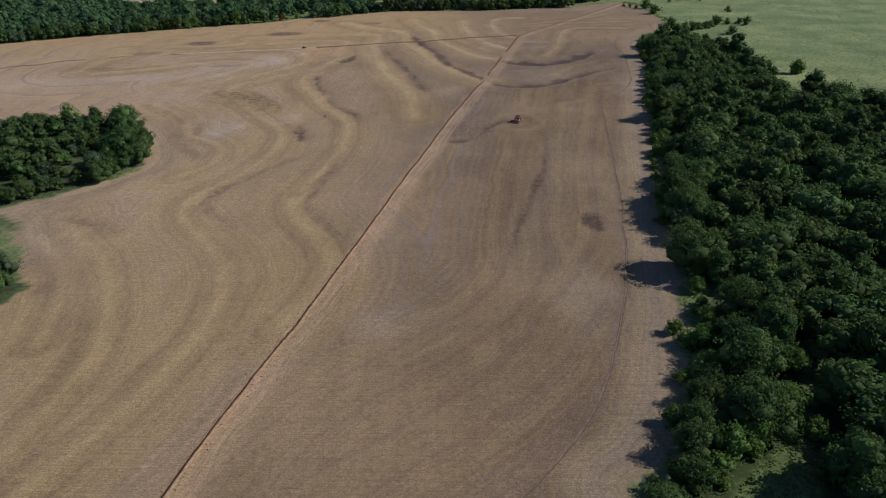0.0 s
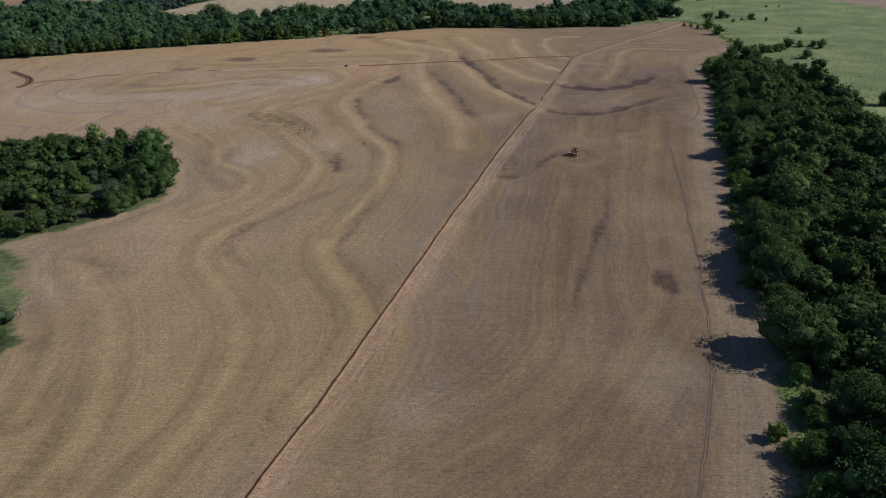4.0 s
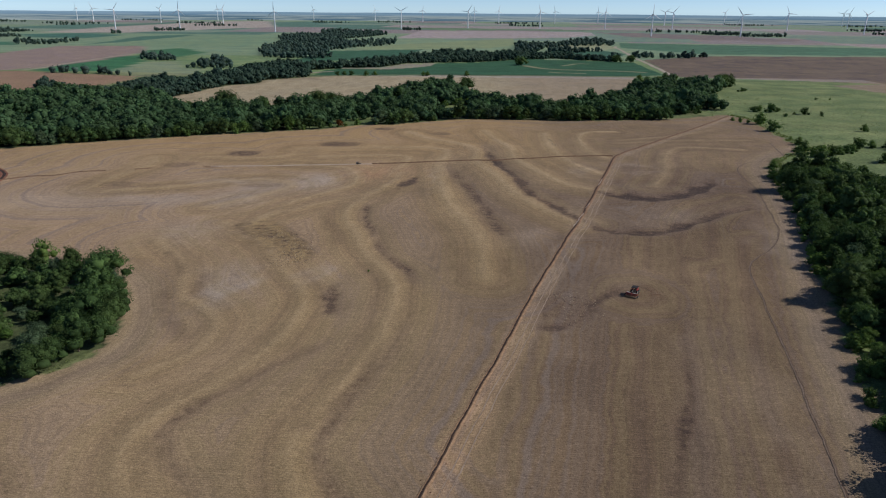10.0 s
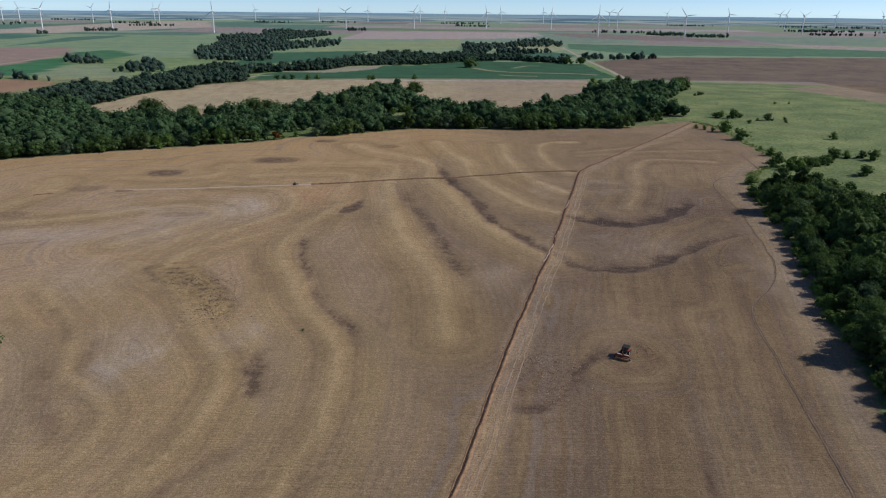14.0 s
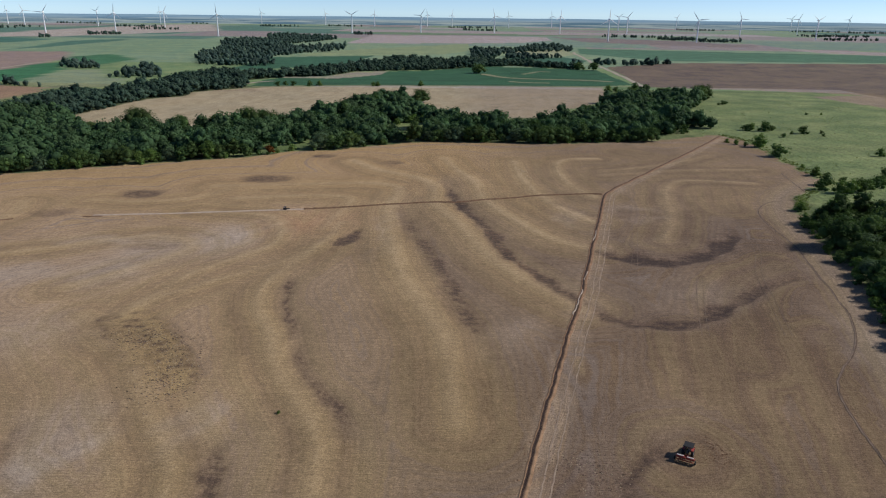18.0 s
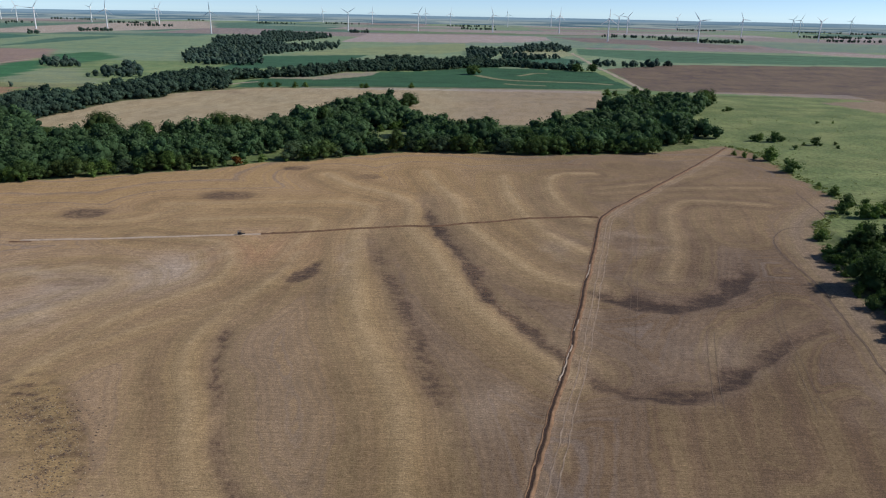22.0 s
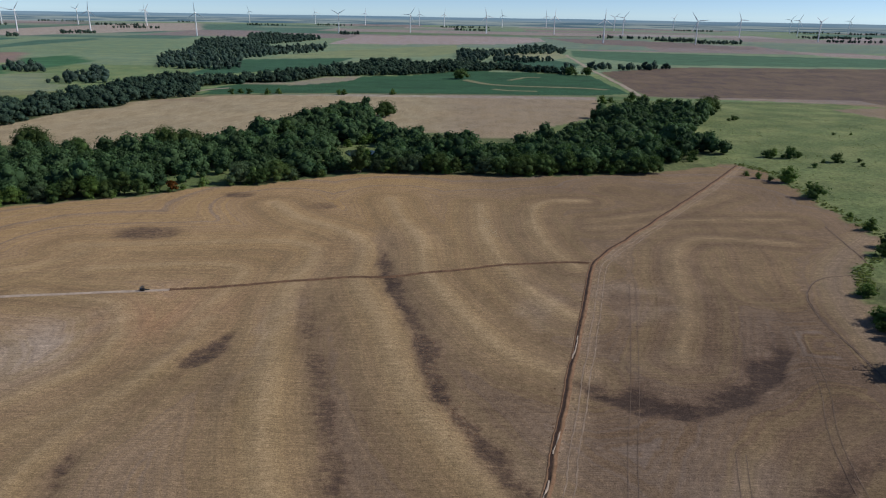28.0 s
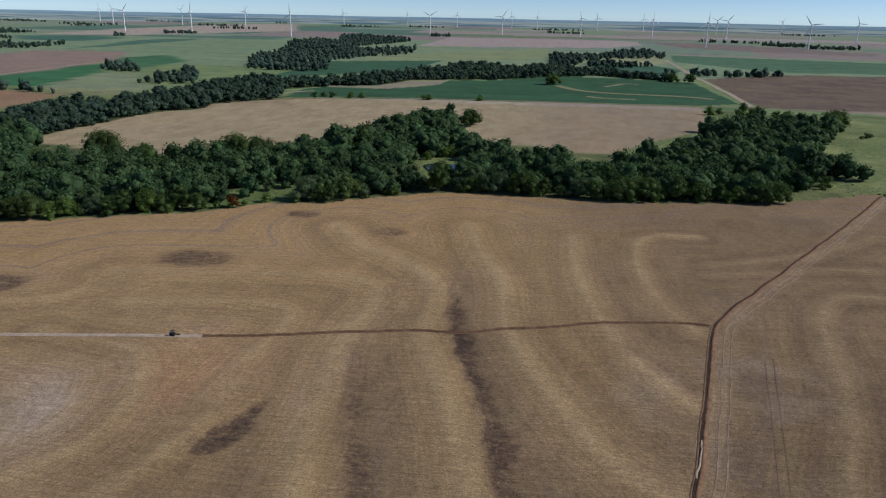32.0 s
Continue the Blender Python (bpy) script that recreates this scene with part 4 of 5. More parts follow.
SPOIL_LONG = spoil_along_trench()
MAIN_PARTS = [
    ("trench_floor", [(-0.45, 0.02), (0.24, 0.02)], TRENCH, 0.06),
    ("spoil_bank", [(0.24, 0.02), (0.45, 0.14), (0.75, 0.18), (1.1, 0.09), (1.5, 0.0)], SPOIL_LONG, 0.05),
    ("spoil_edge", [(-0.95, 0.0), (-0.7, 0.1), (-0.45, 0.02)], SPOIL_LONG, 0.05),
    ("wheel_rut", [(3.1, 0.0), (3.35, 0.015)], BARE, 0.05),
    ("wheel_rut", [(4.9, 0.0), (5.15, 0.015)], BARE, 0.05)]
FAR_PARTS = [
    ("trench_floor", [(-0.55, 0.02), (0.3, 0.02)], TRENCH, 0.06),
    ("spoil_bank", [(0.3, 0.02), (0.5, 0.25), (0.9, 0.3), (1.4, 0.14), (1.9, 0.0)], SPOIL_DARK, 0.05),
    ("spoil_edge", [(-1.0, 0.0), (-0.8, 0.12), (-0.55, 0.02)], SPOIL_DARK, 0.05),
    ("wheel_rut", [(3.2, 0.0), (3.5, 0.02)], BARE, 0.05),
    ("wheel_rut", [(5.1, 0.0), (5.4, 0.02)], BARE, 0.05)]
main_trench = trench("cable_trench", TRENCH_LINE, "long open cable trench with reddish spoil beside a bare lane", 1.0, 1.5, MAIN_PARTS, narrow_near)
for a, c in (((19, 357), (24, 376)), ((26, 384), (28, 392)), ((35, 424), (38, 437))):
    under("pale_subsoil", mesh("pale_subsoil", *swept([a, ((a[0] + c[0]) / 2, (a[1] + c[1]) / 2), c], [(0.15, 0.1), (0.3, 0.22), (0.48, 0.1)], 0.3, 1.0, 0.06, 3), CHALK), main_trench)
trench("branch_trench", CROSS_LINE[:11], "narrow branch trench with low dark spoil banks across field", 0.37, 1.5, [
    ("trench_floor", [(-0.8, 0.02), (0.5, 0.02)], TRENCH, 0.06),
    ("spoil_bank", [(0.4, 0.02), (0.9, 0.4), (1.6, 0.25), (2.2, 0.02)], SPOIL_DARK, 0.05),
    ("spoil_edge", [(-1.6, 0.0), (-1.1, 0.2), (-0.75, 0.02)], SPOIL_DARK, 0.05)])
MARK = plain("pressed_dark_soil", (0.19, 0.135, 0.098), 0.95, var=0.4, scale=0.4)
FURROW = plain("pressed_furrow_earth", (0.13, 0.085, 0.058), 0.95, var=0.35, scale=0.5)
DIRT = plain("dry_track_dirt", (0.40, 0.33, 0.25), 0.95, var=0.25, scale=0.2)
DRY_GRASS = plain("dry_terrace_grass", (0.24, 0.235, 0.125), 0.95, var=0.35, scale=0.12)
for line in (TRACK_LINE, [(144, 492), (147, 511), (151, 542)]):
    furrow = empty("plough_furrow", Matrix(), "single winding plough furrow along the wood side", "furrow", kind="structure")
    for name_, prof, mat_ in (("furrow_bed", [(-0.17, 0.0), (0.17, 0.0)], FURROW), ("turned_ridge", [(0.17, 0.0), (0.3, 0.04), (0.45, 0.0)], MARK)):
        under(name_, mesh(name_, *swept(line, prof, 0.3, 1.6, 0.05, 4), mat_), furrow)
for label, line, half, mat_ in (
        ("pale dirt farm track between distant fields", [(203, 1805), (199, 1606), (196, 1514), (194, 1399), (198, 1320), (198, 1264), (195, 1153), (189, 1047)], 3.2, DIRT),
        ("grassy dirt track along the crop border", [(-290, 968), (-240, 1002), (-129, 1021), (-4, 1030), (139, 1036), (189, 1047), (264, 1018)], 3.0, DRY_GRASS),
        ("pale dirt track beside the creek woods", [(-285, 1010), (-278, 1040), (-262, 1060)], 3.0, DIRT),
        ("pale dirt track bordering red soil", [(-673, 998), (-670, 1031), (-688, 1131), (-703, 1301), (-700, 1330)], 3.0, DIRT),
        ("dry grass terrace through green crop", [(-6, 1210), (10, 1190), (40, 1146), (91, 1135), (139, 1130), (165, 1110)], 6.0, DRY_GRASS),
        ("dry grass terrace through green crop", [(30, 1092), (50, 1080), (82, 1081)], 5.0, DRY_GRASS),
        ("dry grass terrace through green crop", [(60, 1215), (69, 1236), (81, 1272), (102, 1265)], 4.0, DRY_GRASS)):
    way = tagged(new("farm_track", mesh("farm_track", *swept(line, [(-half, 0.0), (-half * 0.3, 0.0), (half * 0.3, 0.0), (half, 0.0)], 0.5 * half, 7.0, 0.3, 8), mat_)), label, "track", kind="structure")
tagged(new("scraped_line", mesh("scraped_line", *swept(CROSS_LINE[10:14], [(-0.9, 0.0), (-0.4, 0.03), (0.4, 0.03), (0.9, 0.0)], 0.2, 2.0, 0.05, 9), CHALK)), "pale scraped line marked out across the tilled field", "track", kind="structure")
for line in ([(-268, 414), (-258, 425), (-246, 425), (-239, 436), (-225, 439)], [(-210, 442), (-207, 445), (-203, 447)], [(-175, 451), (-167, 452)]):
    trench("distant_trench", line, "thin distant stretch of open trench with dark spoil", 0.55, 2.0, FAR_PARTS[:3])
trench("loop_trench", [(-299, 447), (-289, 439), (-279, 431), (-273, 424), (-268, 414), (-268, 408), (-269, 404)], "distant curved stretch of wide open trench with red spoil", 1.3, 2.0, [
    ("trench_floor", [(-0.7, 0.02), (0.5, 0.02)], TRENCH, 0.06),
    ("spoil_bank", [(0.5, 0.02), (0.8, 0.35), (1.4, 0.2), (1.9, 0.02)], RED_SPOIL, 0.05),
    ("spoil_edge", [(-1.5, 0.0), (-1.1, 0.2), (-0.7, 0.02)], RED_SPOIL, 0.05)])


# ---- trees ----
def ball(radius, squash, rr):
    bm = bmesh.new()
    bmesh.ops.create_icosphere(bm, subdivisions=1, radius=1)
    v = np.array([w.co for w in bm.verts])
    f = np.array([[w.index for w in face.verts] for face in bm.faces])
    bm.free()
    v = v * (1 + rr.uniform(-0.22, 0.22, (len(v), 1)))
    return v * np.array([radius, radius, radius * squash]), f


def crown_arrays(seed, lobes, leaves, leaf, tall=1.0, wide=1.0, inner=True, core=0.74):
    """Corners and triangles of a crown about 10 m high at tall=1: dark inner masses with many tilted leaf sprays round them."""
    rr = np.random.default_rng(seed)
    cs = [(0, 0, 5.2 * tall, 2.8 * wide), (0, 0, 2.6 * tall, 2.3 * wide)]
    for i in range(lobes):
        a, t = 2.4 * i + rr.uniform(-0.5, 0.5), (i + rr.uniform(0.2, 0.8)) / lobes
        up = math.sin(math.pi * 0.5 * t)
        reach = (0.95 * math.cos(math.pi * 0.5 * t) + 0.12) * rr.uniform(2.2, 3.4) * wide
        cs.append((math.cos(a) * reach, math.sin(a) * reach, (1.9 + 5.7 * up * rr.uniform(0.8, 1.15)) * tall, rr.uniform(1.3, 2.15) * wide * (1.05 - 0.25 * t)))
    V, F, n = [], [], 0
    if inner:
        for x, y, z, r in cs:
            v, f = ball(r * core, 0.85 * tall ** 0.5, rr)
            V.append(v + (x, y, z)), F.append(f + n)
            n += len(v)
    if leaves > 300:  # sprays gather in clumps on each crown mass, with dark gaps between them
        clumps = []
        for x, y, z, r in cs:
            for i in range(11):
                q = rr.normal(size=3)
                q /= np.linalg.norm(q)
                q[2] = abs(q[2]) if q[2] < -0.3 else q[2]
                reach = r * rr.uniform(0.72, 1.08)
                clumps.append((x + q[0] * reach, y + q[1] * reach, z + q[2] * reach * 0.92, r * rr.uniform(0.24, 0.5)))
        cs = clumps
    w = np.array([c[3] ** 2 for c in cs])
    pick = rr.choice(len(cs), leaves, p=w / w.sum())
    d = rr.normal(size=(leaves, 3))
    d /= np.linalg.norm(d, axis=1)[:, None]
    d[:, 2] = np.where(d[:, 2] < -0.35, -d[:, 2], d[:, 2])
    c = np.array(cs)[pick]
    mid = c[:, :3] + d * c[:, 3:4] * rr.uniform(0.6, 1.2, (leaves, 1))
    u = np.cross(d, rr.normal(size=(leaves, 3)))
    u /= np.linalg.norm(u, axis=1)[:, None]
    nrm = d + rr.normal(0, 0.6, (leaves, 3)) + (0, 0, 0.3)
    nrm /= np.linalg.norm(nrm, axis=1)[:, None]
    u = np.cross(nrm, u)
    u /= np.linalg.norm(u, axis=1)[:, None]
    w2 = np.cross(nrm, u)
    s = leaf * rr.uniform(0.6, 1.35, (leaves, 1))
    tri = np.stack([mid + u * s, mid - u * s * 0.55 + w2 * s * 0.85, mid - u * s * 0.6 - w2 * s * 0.8], 1).reshape(-1, 3)
    V.append(tri), F.append(np.arange(leaves * 3).reshape(-1, 3) + n)
    return np.vstack(V), np.vstack(F)


def trunk_bm(seed, tall):
    rr = random.Random(seed)
    bm = rod((0, 0, -0.4), (rr.uniform(-0.2, 0.2), rr.uniform(-0.2, 0.2), 3.2 * tall), 0.26, 0.19, 7)
    top = Vector((0, 0, 3.1 * tall))
    for i in range(5):
        a = 1.257 * i + rr.uniform(-0.4, 0.4)
        rod(top - Vector((0, 0, rr.uniform(0.1, 0.9))), (1.9 * math.cos(a), 1.9 * math.sin(a), rr.uniform(4.6, 6.6) * tall), 0.13, 0.04, 5, bm)
    return bm


def tree_kind(seed, label, lobes, leaves, leaf, tall, wide, mat, name="tree", category="tree"):
    thing = empty(name, Matrix.Translation((0, 0, -500)), label, category, "trees of the woods")
    v, f = crown_arrays(seed, lobes, leaves, leaf, tall, wide)
    under("crown", mesh("crown", v, f, mat, tint=np.zeros(len(v))), thing)
    part("trunk", trunk_bm(seed, tall), BARK, thing)
    return thing


TREE_KINDS = [
    tree_kind(11, "broad dark green deciduous tree in dense leaf at the wood", 15, 3100, 0.22, 1.0, 1.45, LEAF),
    tree_kind(12, "tall dark green deciduous tree in dense leaf at the wood", 12, 2700, 0.22, 1.2, 1.2, LEAF),
    tree_kind(13, "rounded mid green tree with uneven crown at the wood", 11, 2600, 0.22, 0.85, 1.3, LEAF),
    tree_kind(14, "spreading dark green tree with several crown masses", 17, 3500, 0.23, 0.95, 1.75, LEAF),
    tree_kind(15, "lighter green sunlit tree at the edge of the wood", 10, 2200, 0.2, 0.8, 1.0, LEAF_LIGHT),
    tree_kind(16, "dull grey-green tree with soft rounded crown", 12, 2600, 0.22, 0.9, 1.35, LEAF_GREY),
]


def shrub_kind(seed, mat, label):
    thing = empty("shrub", Matrix.Translation((0, 0, -500)), label, "shrub", "shrubs and bushes")
    v, f = crown_arrays(seed, 6, 700, 0.24, 0.62, 0.95)
    v[:, 2] = v[:, 2] * 0.95 - 0.75
    v[:, :2] *= 0.8
    under("crown", mesh("crown", v, f, mat, tint=np.zeros(len(v))), thing)
    part("trunk", rod((0, 0, -0.3), (0, 0, 1.4), 0.1, 0.06, 5), BARK, thing)
    return thing


SHRUB_KINDS = [shrub_kind(21, LEAF, "low dark green bush on rough grass"), shrub_kind(22, LEAF_LIGHT, "low bright green bush along the field edge")]


def stand(kind, x, y, size, turn):
    return copy_thing(kind, Matrix.LocRotScale((x, y, ground_at(x, y) - 0.1), Euler((0, 0, turn)), (size, size, size * rng.uniform(0.88, 1.12))))


def spots(poly, gap, seed, jitter=0.42):
    rr = np.random.default_rng(seed)
    p = np.array(poly)
    out = []
    for j, y in enumerate(np.arange(p[:, 1].min(), p[:, 1].max() + gap, gap * 0.87)):
        for x in np.arange(p[:, 0].min(), p[:, 0].max() + gap, gap):
            a, b = x + (j % 2) * gap / 2 + rr.uniform(-jitter, jitter) * gap, y + rr.uniform(-jitter, jitter) * gap
            if inside(np.array(a), np.array(b), poly):
                out.append((a, b))
    return out


def joined_woods(name, places, sizes, crowns, label, mat=None, seed=1):
    """Woods too many to count as one mesh of crowns and trunks."""
    rr = np.random.default_rng(seed)
    V, F, T, S_, n = [], [], [], [], 0
    stem = np.array([(0.25 * math.cos(a), 0.25 * math.sin(a), z) for z in (-0.5, 4.0) for a in (0, 2.1, 4.2)])
    stem_f = np.array([(0, 1, 4), (0, 4, 3), (1, 2, 5), (1, 5, 4), (2, 0, 3), (2, 3, 5)])
    for (x, y), s in zip(places, sizes):
        v, f = crowns[rr.integers(len(crowns))]
        a = rr.uniform(0, 6.28)
        c, d = math.cos(a), math.sin(a)
        z = ground_at(x, y) - 0.15
        q = np.stack([(v[:, 0] * c - v[:, 1] * d) * s, (v[:, 0] * d + v[:, 1] * c) * s, v[:, 2] * s * rr.uniform(0.85, 1.15)], 1) + (x, y, z)
        V += [q, stem * s + (x, y, z)]
        F += [f + n, stem_f + n + len(v)]
        S_ += [np.zeros(len(f)), np.ones(len(stem_f))]
        T.append(np.full(len(v) + len(stem), rr.random()))
        n += len(v) + len(stem)
    me = mesh(name, np.vstack(V), np.vstack(F), [mat or LEAF, BARK], np.concatenate(S_), tint=np.concatenate(T))
    return tagged(new(name, me), label, "woods", kind="stuff")


MID = [crown_arrays(40 + i, 10, 560, 0.38, t, w, core=0.86) for i, (t, w) in enumerate(((1.0, 1.2), (1.15, 1.05), (0.85, 1.2), (1.0, 1.45)))]
FAR = [crown_arrays(60 + i, 6, 110, 0.58, t, w, core=0.86) for i, (t, w) in enumerate(((0.95, 1.5), (1.1, 1.3), (0.8, 1.55)))]
TINY = [crown_arrays(70 + i, 1, 12, 1.1, t, w, core=1.0) for i, (t, w) in enumerate(((1.0, 1.3), (0.85, 1.4)))]


def edge_row(line, gap, inset, seed):
    """Places along the edge of a wood, a little inside it (to the right of the line)."""
    rr = np.random.default_rng(seed)
    p = np.array(line, float)
    s = np.r_[0, np.cumsum(np.hypot(*np.diff(p, axis=0).T))]
    out, at = [], 0.0
    while at < s[-1]:
        x, y = np.interp(at, s, p[:, 0]), np.interp(at, s, p[:, 1])
        k = min(np.searchsorted(s, at, side="right") - 1, len(p) - 2)
        t = (p[k + 1] - p[k]) / max(1e-6, np.linalg.norm(p[k + 1] - p[k]))
        o = inset * rr.uniform(0.5, 1.6)
        out.append((x + t[1] * o, y - t[0] * o))
        at += gap * rr.uniform(0.7, 1.35)
    return out


def apart_from(places, others, gap):
    o = np.array(others)
    return [p for p in places if np.hypot(*(o - p).T).min() > gap]


east_edge = edge_row(WOOD_EAST[:15], 6.4, 2.6, 31)
west_edge = edge_row([(-190, 300), (-168, 298), (-134, 291), (-117, 264), (-112, 246), (-119, 233), (-133, 220), (-150, 207)], 6.2, 2.6, 32) + edge_row([(-150, 188), (-126, 173), (-112, 157), (-112, 146)], 6, 3.4, 33)
near_trees, deep_trees = east_edge + west_edge, []
for x, y in apart_from(spots(WOOD_EAST, 7.6, 4), east_edge, 5.0):
    if x > 0.62 * y + 40 or inside(np.array(x), np.array(y), EAST_VERGE) or inside(np.array(x - 1.5), np.array(y), VERGE) or inside(np.array(x), np.array(y), WOOD_WAY):
        continue
    if any(inside(np.array(x + dx), np.array(y + dy), GLADE) for dx, dy in ((0, 0), (-4, 0), (3, 0))):
        continue
    edge = 54 + (y - 112) * 0.235
    (near_trees if x < edge + 11 + max(0, 36 - 0.2 * y) and y > 50 else deep_trees).append((x, y))
for x, y in apart_from(spots(WOOD_WEST, 7.4, 5) + spots(WOOD_SOUTHWEST, 6.8, 6), west_edge, 5.0):
    (near_trees if x > -150 else deep_trees).append((x, y))
for x, y in near_trees:
    k = TREE_KINDS[rng.choice(6, p=(0.25, 0.15, 0.18, 0.2, 0.13, 0.09))]
    size = rng.choice((0.7, 0.86, 0.98, 1.1, 1.2), p=(0.15, 0.25, 0.3, 0.2, 0.1)) * rng.uniform(0.92, 1.08)
    if x < 0:
        size *= 0.8 if x > -128 else 0.58
    elif y < 160 and x < 56 + (y - 112) * 0.235 + 5:
        size, k = size * (0.55 if y > 112 else 0.8), TREE_KINDS[4 if y > 112 else 2]
    elif x < 54 + (y - 112) * 0.235 + 8 and y < 470:
        size *= rng.choice((0.5, 0.7, 0.9, 1.08) if y < 280 else (0.45, 0.6, 0.8, 1.05), p=(0.25, 0.3, 0.25, 0.2))
    stand(k, x, y, size, rng.uniform(0, 6.28))
joined_woods("woodland", deep_trees, rng.uniform(0.7, 1.4, len(deep_trees)) * np.where(np.array(deep_trees)[:, 0] < 0, 0.62, 1.0), MID, "dense dark green deciduous woodland beside the tilled field", seed=2)

belt_front = edge_row([(106, 637), (73, 634), (36, 629), (-16, 634), (-43, 635), (-52, 632)], 7.2, 2.4, 34) + edge_row([(-82, 615), (-99, 604), (-112, 604)], 6.5, 2.4, 35) + edge_row([(-146, 581), (-176, 569), (-216, 553), (-269, 528), (-326, 490)], 7.2, 2.6, 36)
belt_deep = []
for x, y in apart_from(spots(BELT, 8.8, 8), belt_front, 5.5):
    a, b_ = np.array(x), np.array(y)
    if inside(a, b_, POND) or inside(a, b_, CREEK_MEADOW) or inside(a, b_, HEADLAND) or x < -0.62 * y - 60 or (inside(a, b_, CLEARING) and rng.random() < 0.6):
        continue
    belt_deep.append((x, y))
for x, y in belt_front:
    k = TREE_KINDS[rng.choice(6, p=(0.26, 0.14, 0.22, 0.2, 0.08, 0.1))]
    stand(k, x, y, rng.uniform(0.65, 1.25), rng.uniform(0, 6.28))
belt_far = [p for p in belt_deep if p[1] > 700 or p[0] < -260]
belt_deep = [p for p in belt_deep if not (p[1] > 700 or p[0] < -260)]
belt_crowns = [crown_arrays(50 + i, 8, 400, 0.44, t, w, core=0.88) for i, (t, w) in enumerate(((0.95, 1.35), (1.1, 1.25), (0.8, 1.3), (0.95, 1.6)))]
joined_woods("woodland_belt", belt_deep, rng.uniform(0.6, 1.25, len(belt_deep)) * rng.choice((0.85, 1.0, 1.25), len(belt_deep)), belt_crowns, "belt of dark green trees along a creek beyond the field", LEAF_BELT, seed=3)

belt_light = [crown_arrays(55 + i, 7, 160, 0.65, t, w, core=0.94) for i, (t, w) in enumerate(((0.95, 1.35), (1.1, 1.25), (0.8, 1.3), (0.95, 1.6)))]
joined_woods("woodland_belt", belt_far, rng.uniform(0.7, 1.45, len(belt_far)), belt_light, "belt of dark green trees behind the pond and creek", LEAF_BELT, seed=5)


def thinned(places_, seed, keep=0.8):
    """Woods with ragged edges, gaps and uneven heights: the places that stay and their sizes."""
    rr = np.random.default_rng(seed)
    p = np.array(places_)
    dense = np.sin(p[:, 0] * 0.031 + 2 * np.sin(p[:, 1] * 0.013)) * np.sin(p[:, 1] * 0.027 + 1.4) + rr.normal(0, 0.45, len(p))
    stay = dense > np.quantile(dense, 1 - keep)
    size = np.minimum((0.92 + 0.2 * np.clip(dense, -1, 1)) * np.exp(rr.normal(0, 0.24, len(p))), 1.35)
    return [tuple(q) for q in p[stay]], size[stay]


far_places, far_sizes = thinned(spots(CREEK, 9.0, 9), 61, 0.97)
joined_woods("creek_woods", far_places, far_sizes, FAR, "winding creek-side woods between distant fields", LEAF_HAZED, seed=4)
FAR_WOODS = [
    [(-444, 1300), (-529, 1494), (-538, 1600), (-588, 1818), (-682, 2074), (-666, 2220), (-574, 2151), (-491, 1927), (-399, 1806), (-354, 1920), (-319, 1897), (-298, 1737), (-361, 1635), (-380, 1518), (-370, 1423), (-333, 1322), (-351, 1287)],
    [(-574, 2151), (-687, 2534), (-651, 2603), (-476, 2439), (-418, 2330), (-455, 2088), (-498, 1952)],
    [(-16, 1466), (-23, 1769), (17, 1888), (54, 1825), (99, 1890), (151, 2075), (202, 2088), (222, 1974), (205, 1829), (154, 1827), (52, 1736), (30, 1601)],
    [(43, 1638), (90, 1662), (162, 1601), (84, 1532), (45, 1553)],
    [(-623, 1218), (-544, 1191), (-574, 1241), (-646, 1290), (-656, 1272)],
    [(-478, 1068), (-411, 1075), (-440, 1161), (-520, 1267), (-493, 1155)],
    [(-621, 972), (-622, 985), (-592, 984), (-553, 981), (-521, 969), (-510, 955), (-576, 965), (-610, 963)],
    [(-511, 960), (-496, 961), (-486, 947), (-501, 947)],
    [(-1092, 1567), (-1179, 1673), (-1106, 1703), (-1065, 1750), (-1036, 1637), (-1048, 1595)],
    [(-1732, 2121), (-1867, 2264), (-1699, 2335), (-1554, 2289), (-1575, 2184)],
    [(-1490, 1862), (-1580, 1958), (-1513, 2016), (-1464, 1959)],
    [(-1398, 1893), (-1449, 1955), (-1375, 1969), (-1331, 1916)],
    [(-1239, 2177), (-1265, 2226), (-1241, 2246), (-1211, 2200)],
    [(-1221, 2421), (-1262, 2493), (-1177, 2548), (-1146, 2488)],
    [(178, 1409), (185, 1457), (237, 1480), (228, 1431)],
    [(237, 1418), (245, 1457), (320, 1479), (334, 1467), (310, 1439)],
    [(150, 1415), (155, 1455), (174, 1464), (169, 1423)],
    [(586, 2628), (611, 2731), (728, 2718), (682, 2540), (619, 2578)],
    [(663, 2477), (686, 2553), (709, 2535), (772, 2573), (830, 2555), (803, 2480), (688, 2452)],
    [(-432, 2704), (-448, 2790), (-390, 2837), (-376, 2749)],
]
places = []
for i, poly in enumerate(FAR_WOODS):
    places += spots(poly, 12 if i < 8 or i in (14, 15, 16) else 14, 20 + i, 0.7)
places, far_sizes = thinned(places, 62, 0.88)
joined_woods("distant_woods", places, far_sizes, TINY, "scattered distant woods and hedges among flat fields", LEAF_HAZIER, seed=6)
places = []
hedge_rand = np.random.default_rng(12)
for i in range(30):
    cx, cy = hedge_rand.uniform(-3300, 3300), hedge_rand.uniform(2700, 4450)
    for j in range(hedge_rand.integers(10, 34)):
        places.append((cx + j * hedge_rand.uniform(6, 10), cy + hedge_rand.normal(0, 8)))
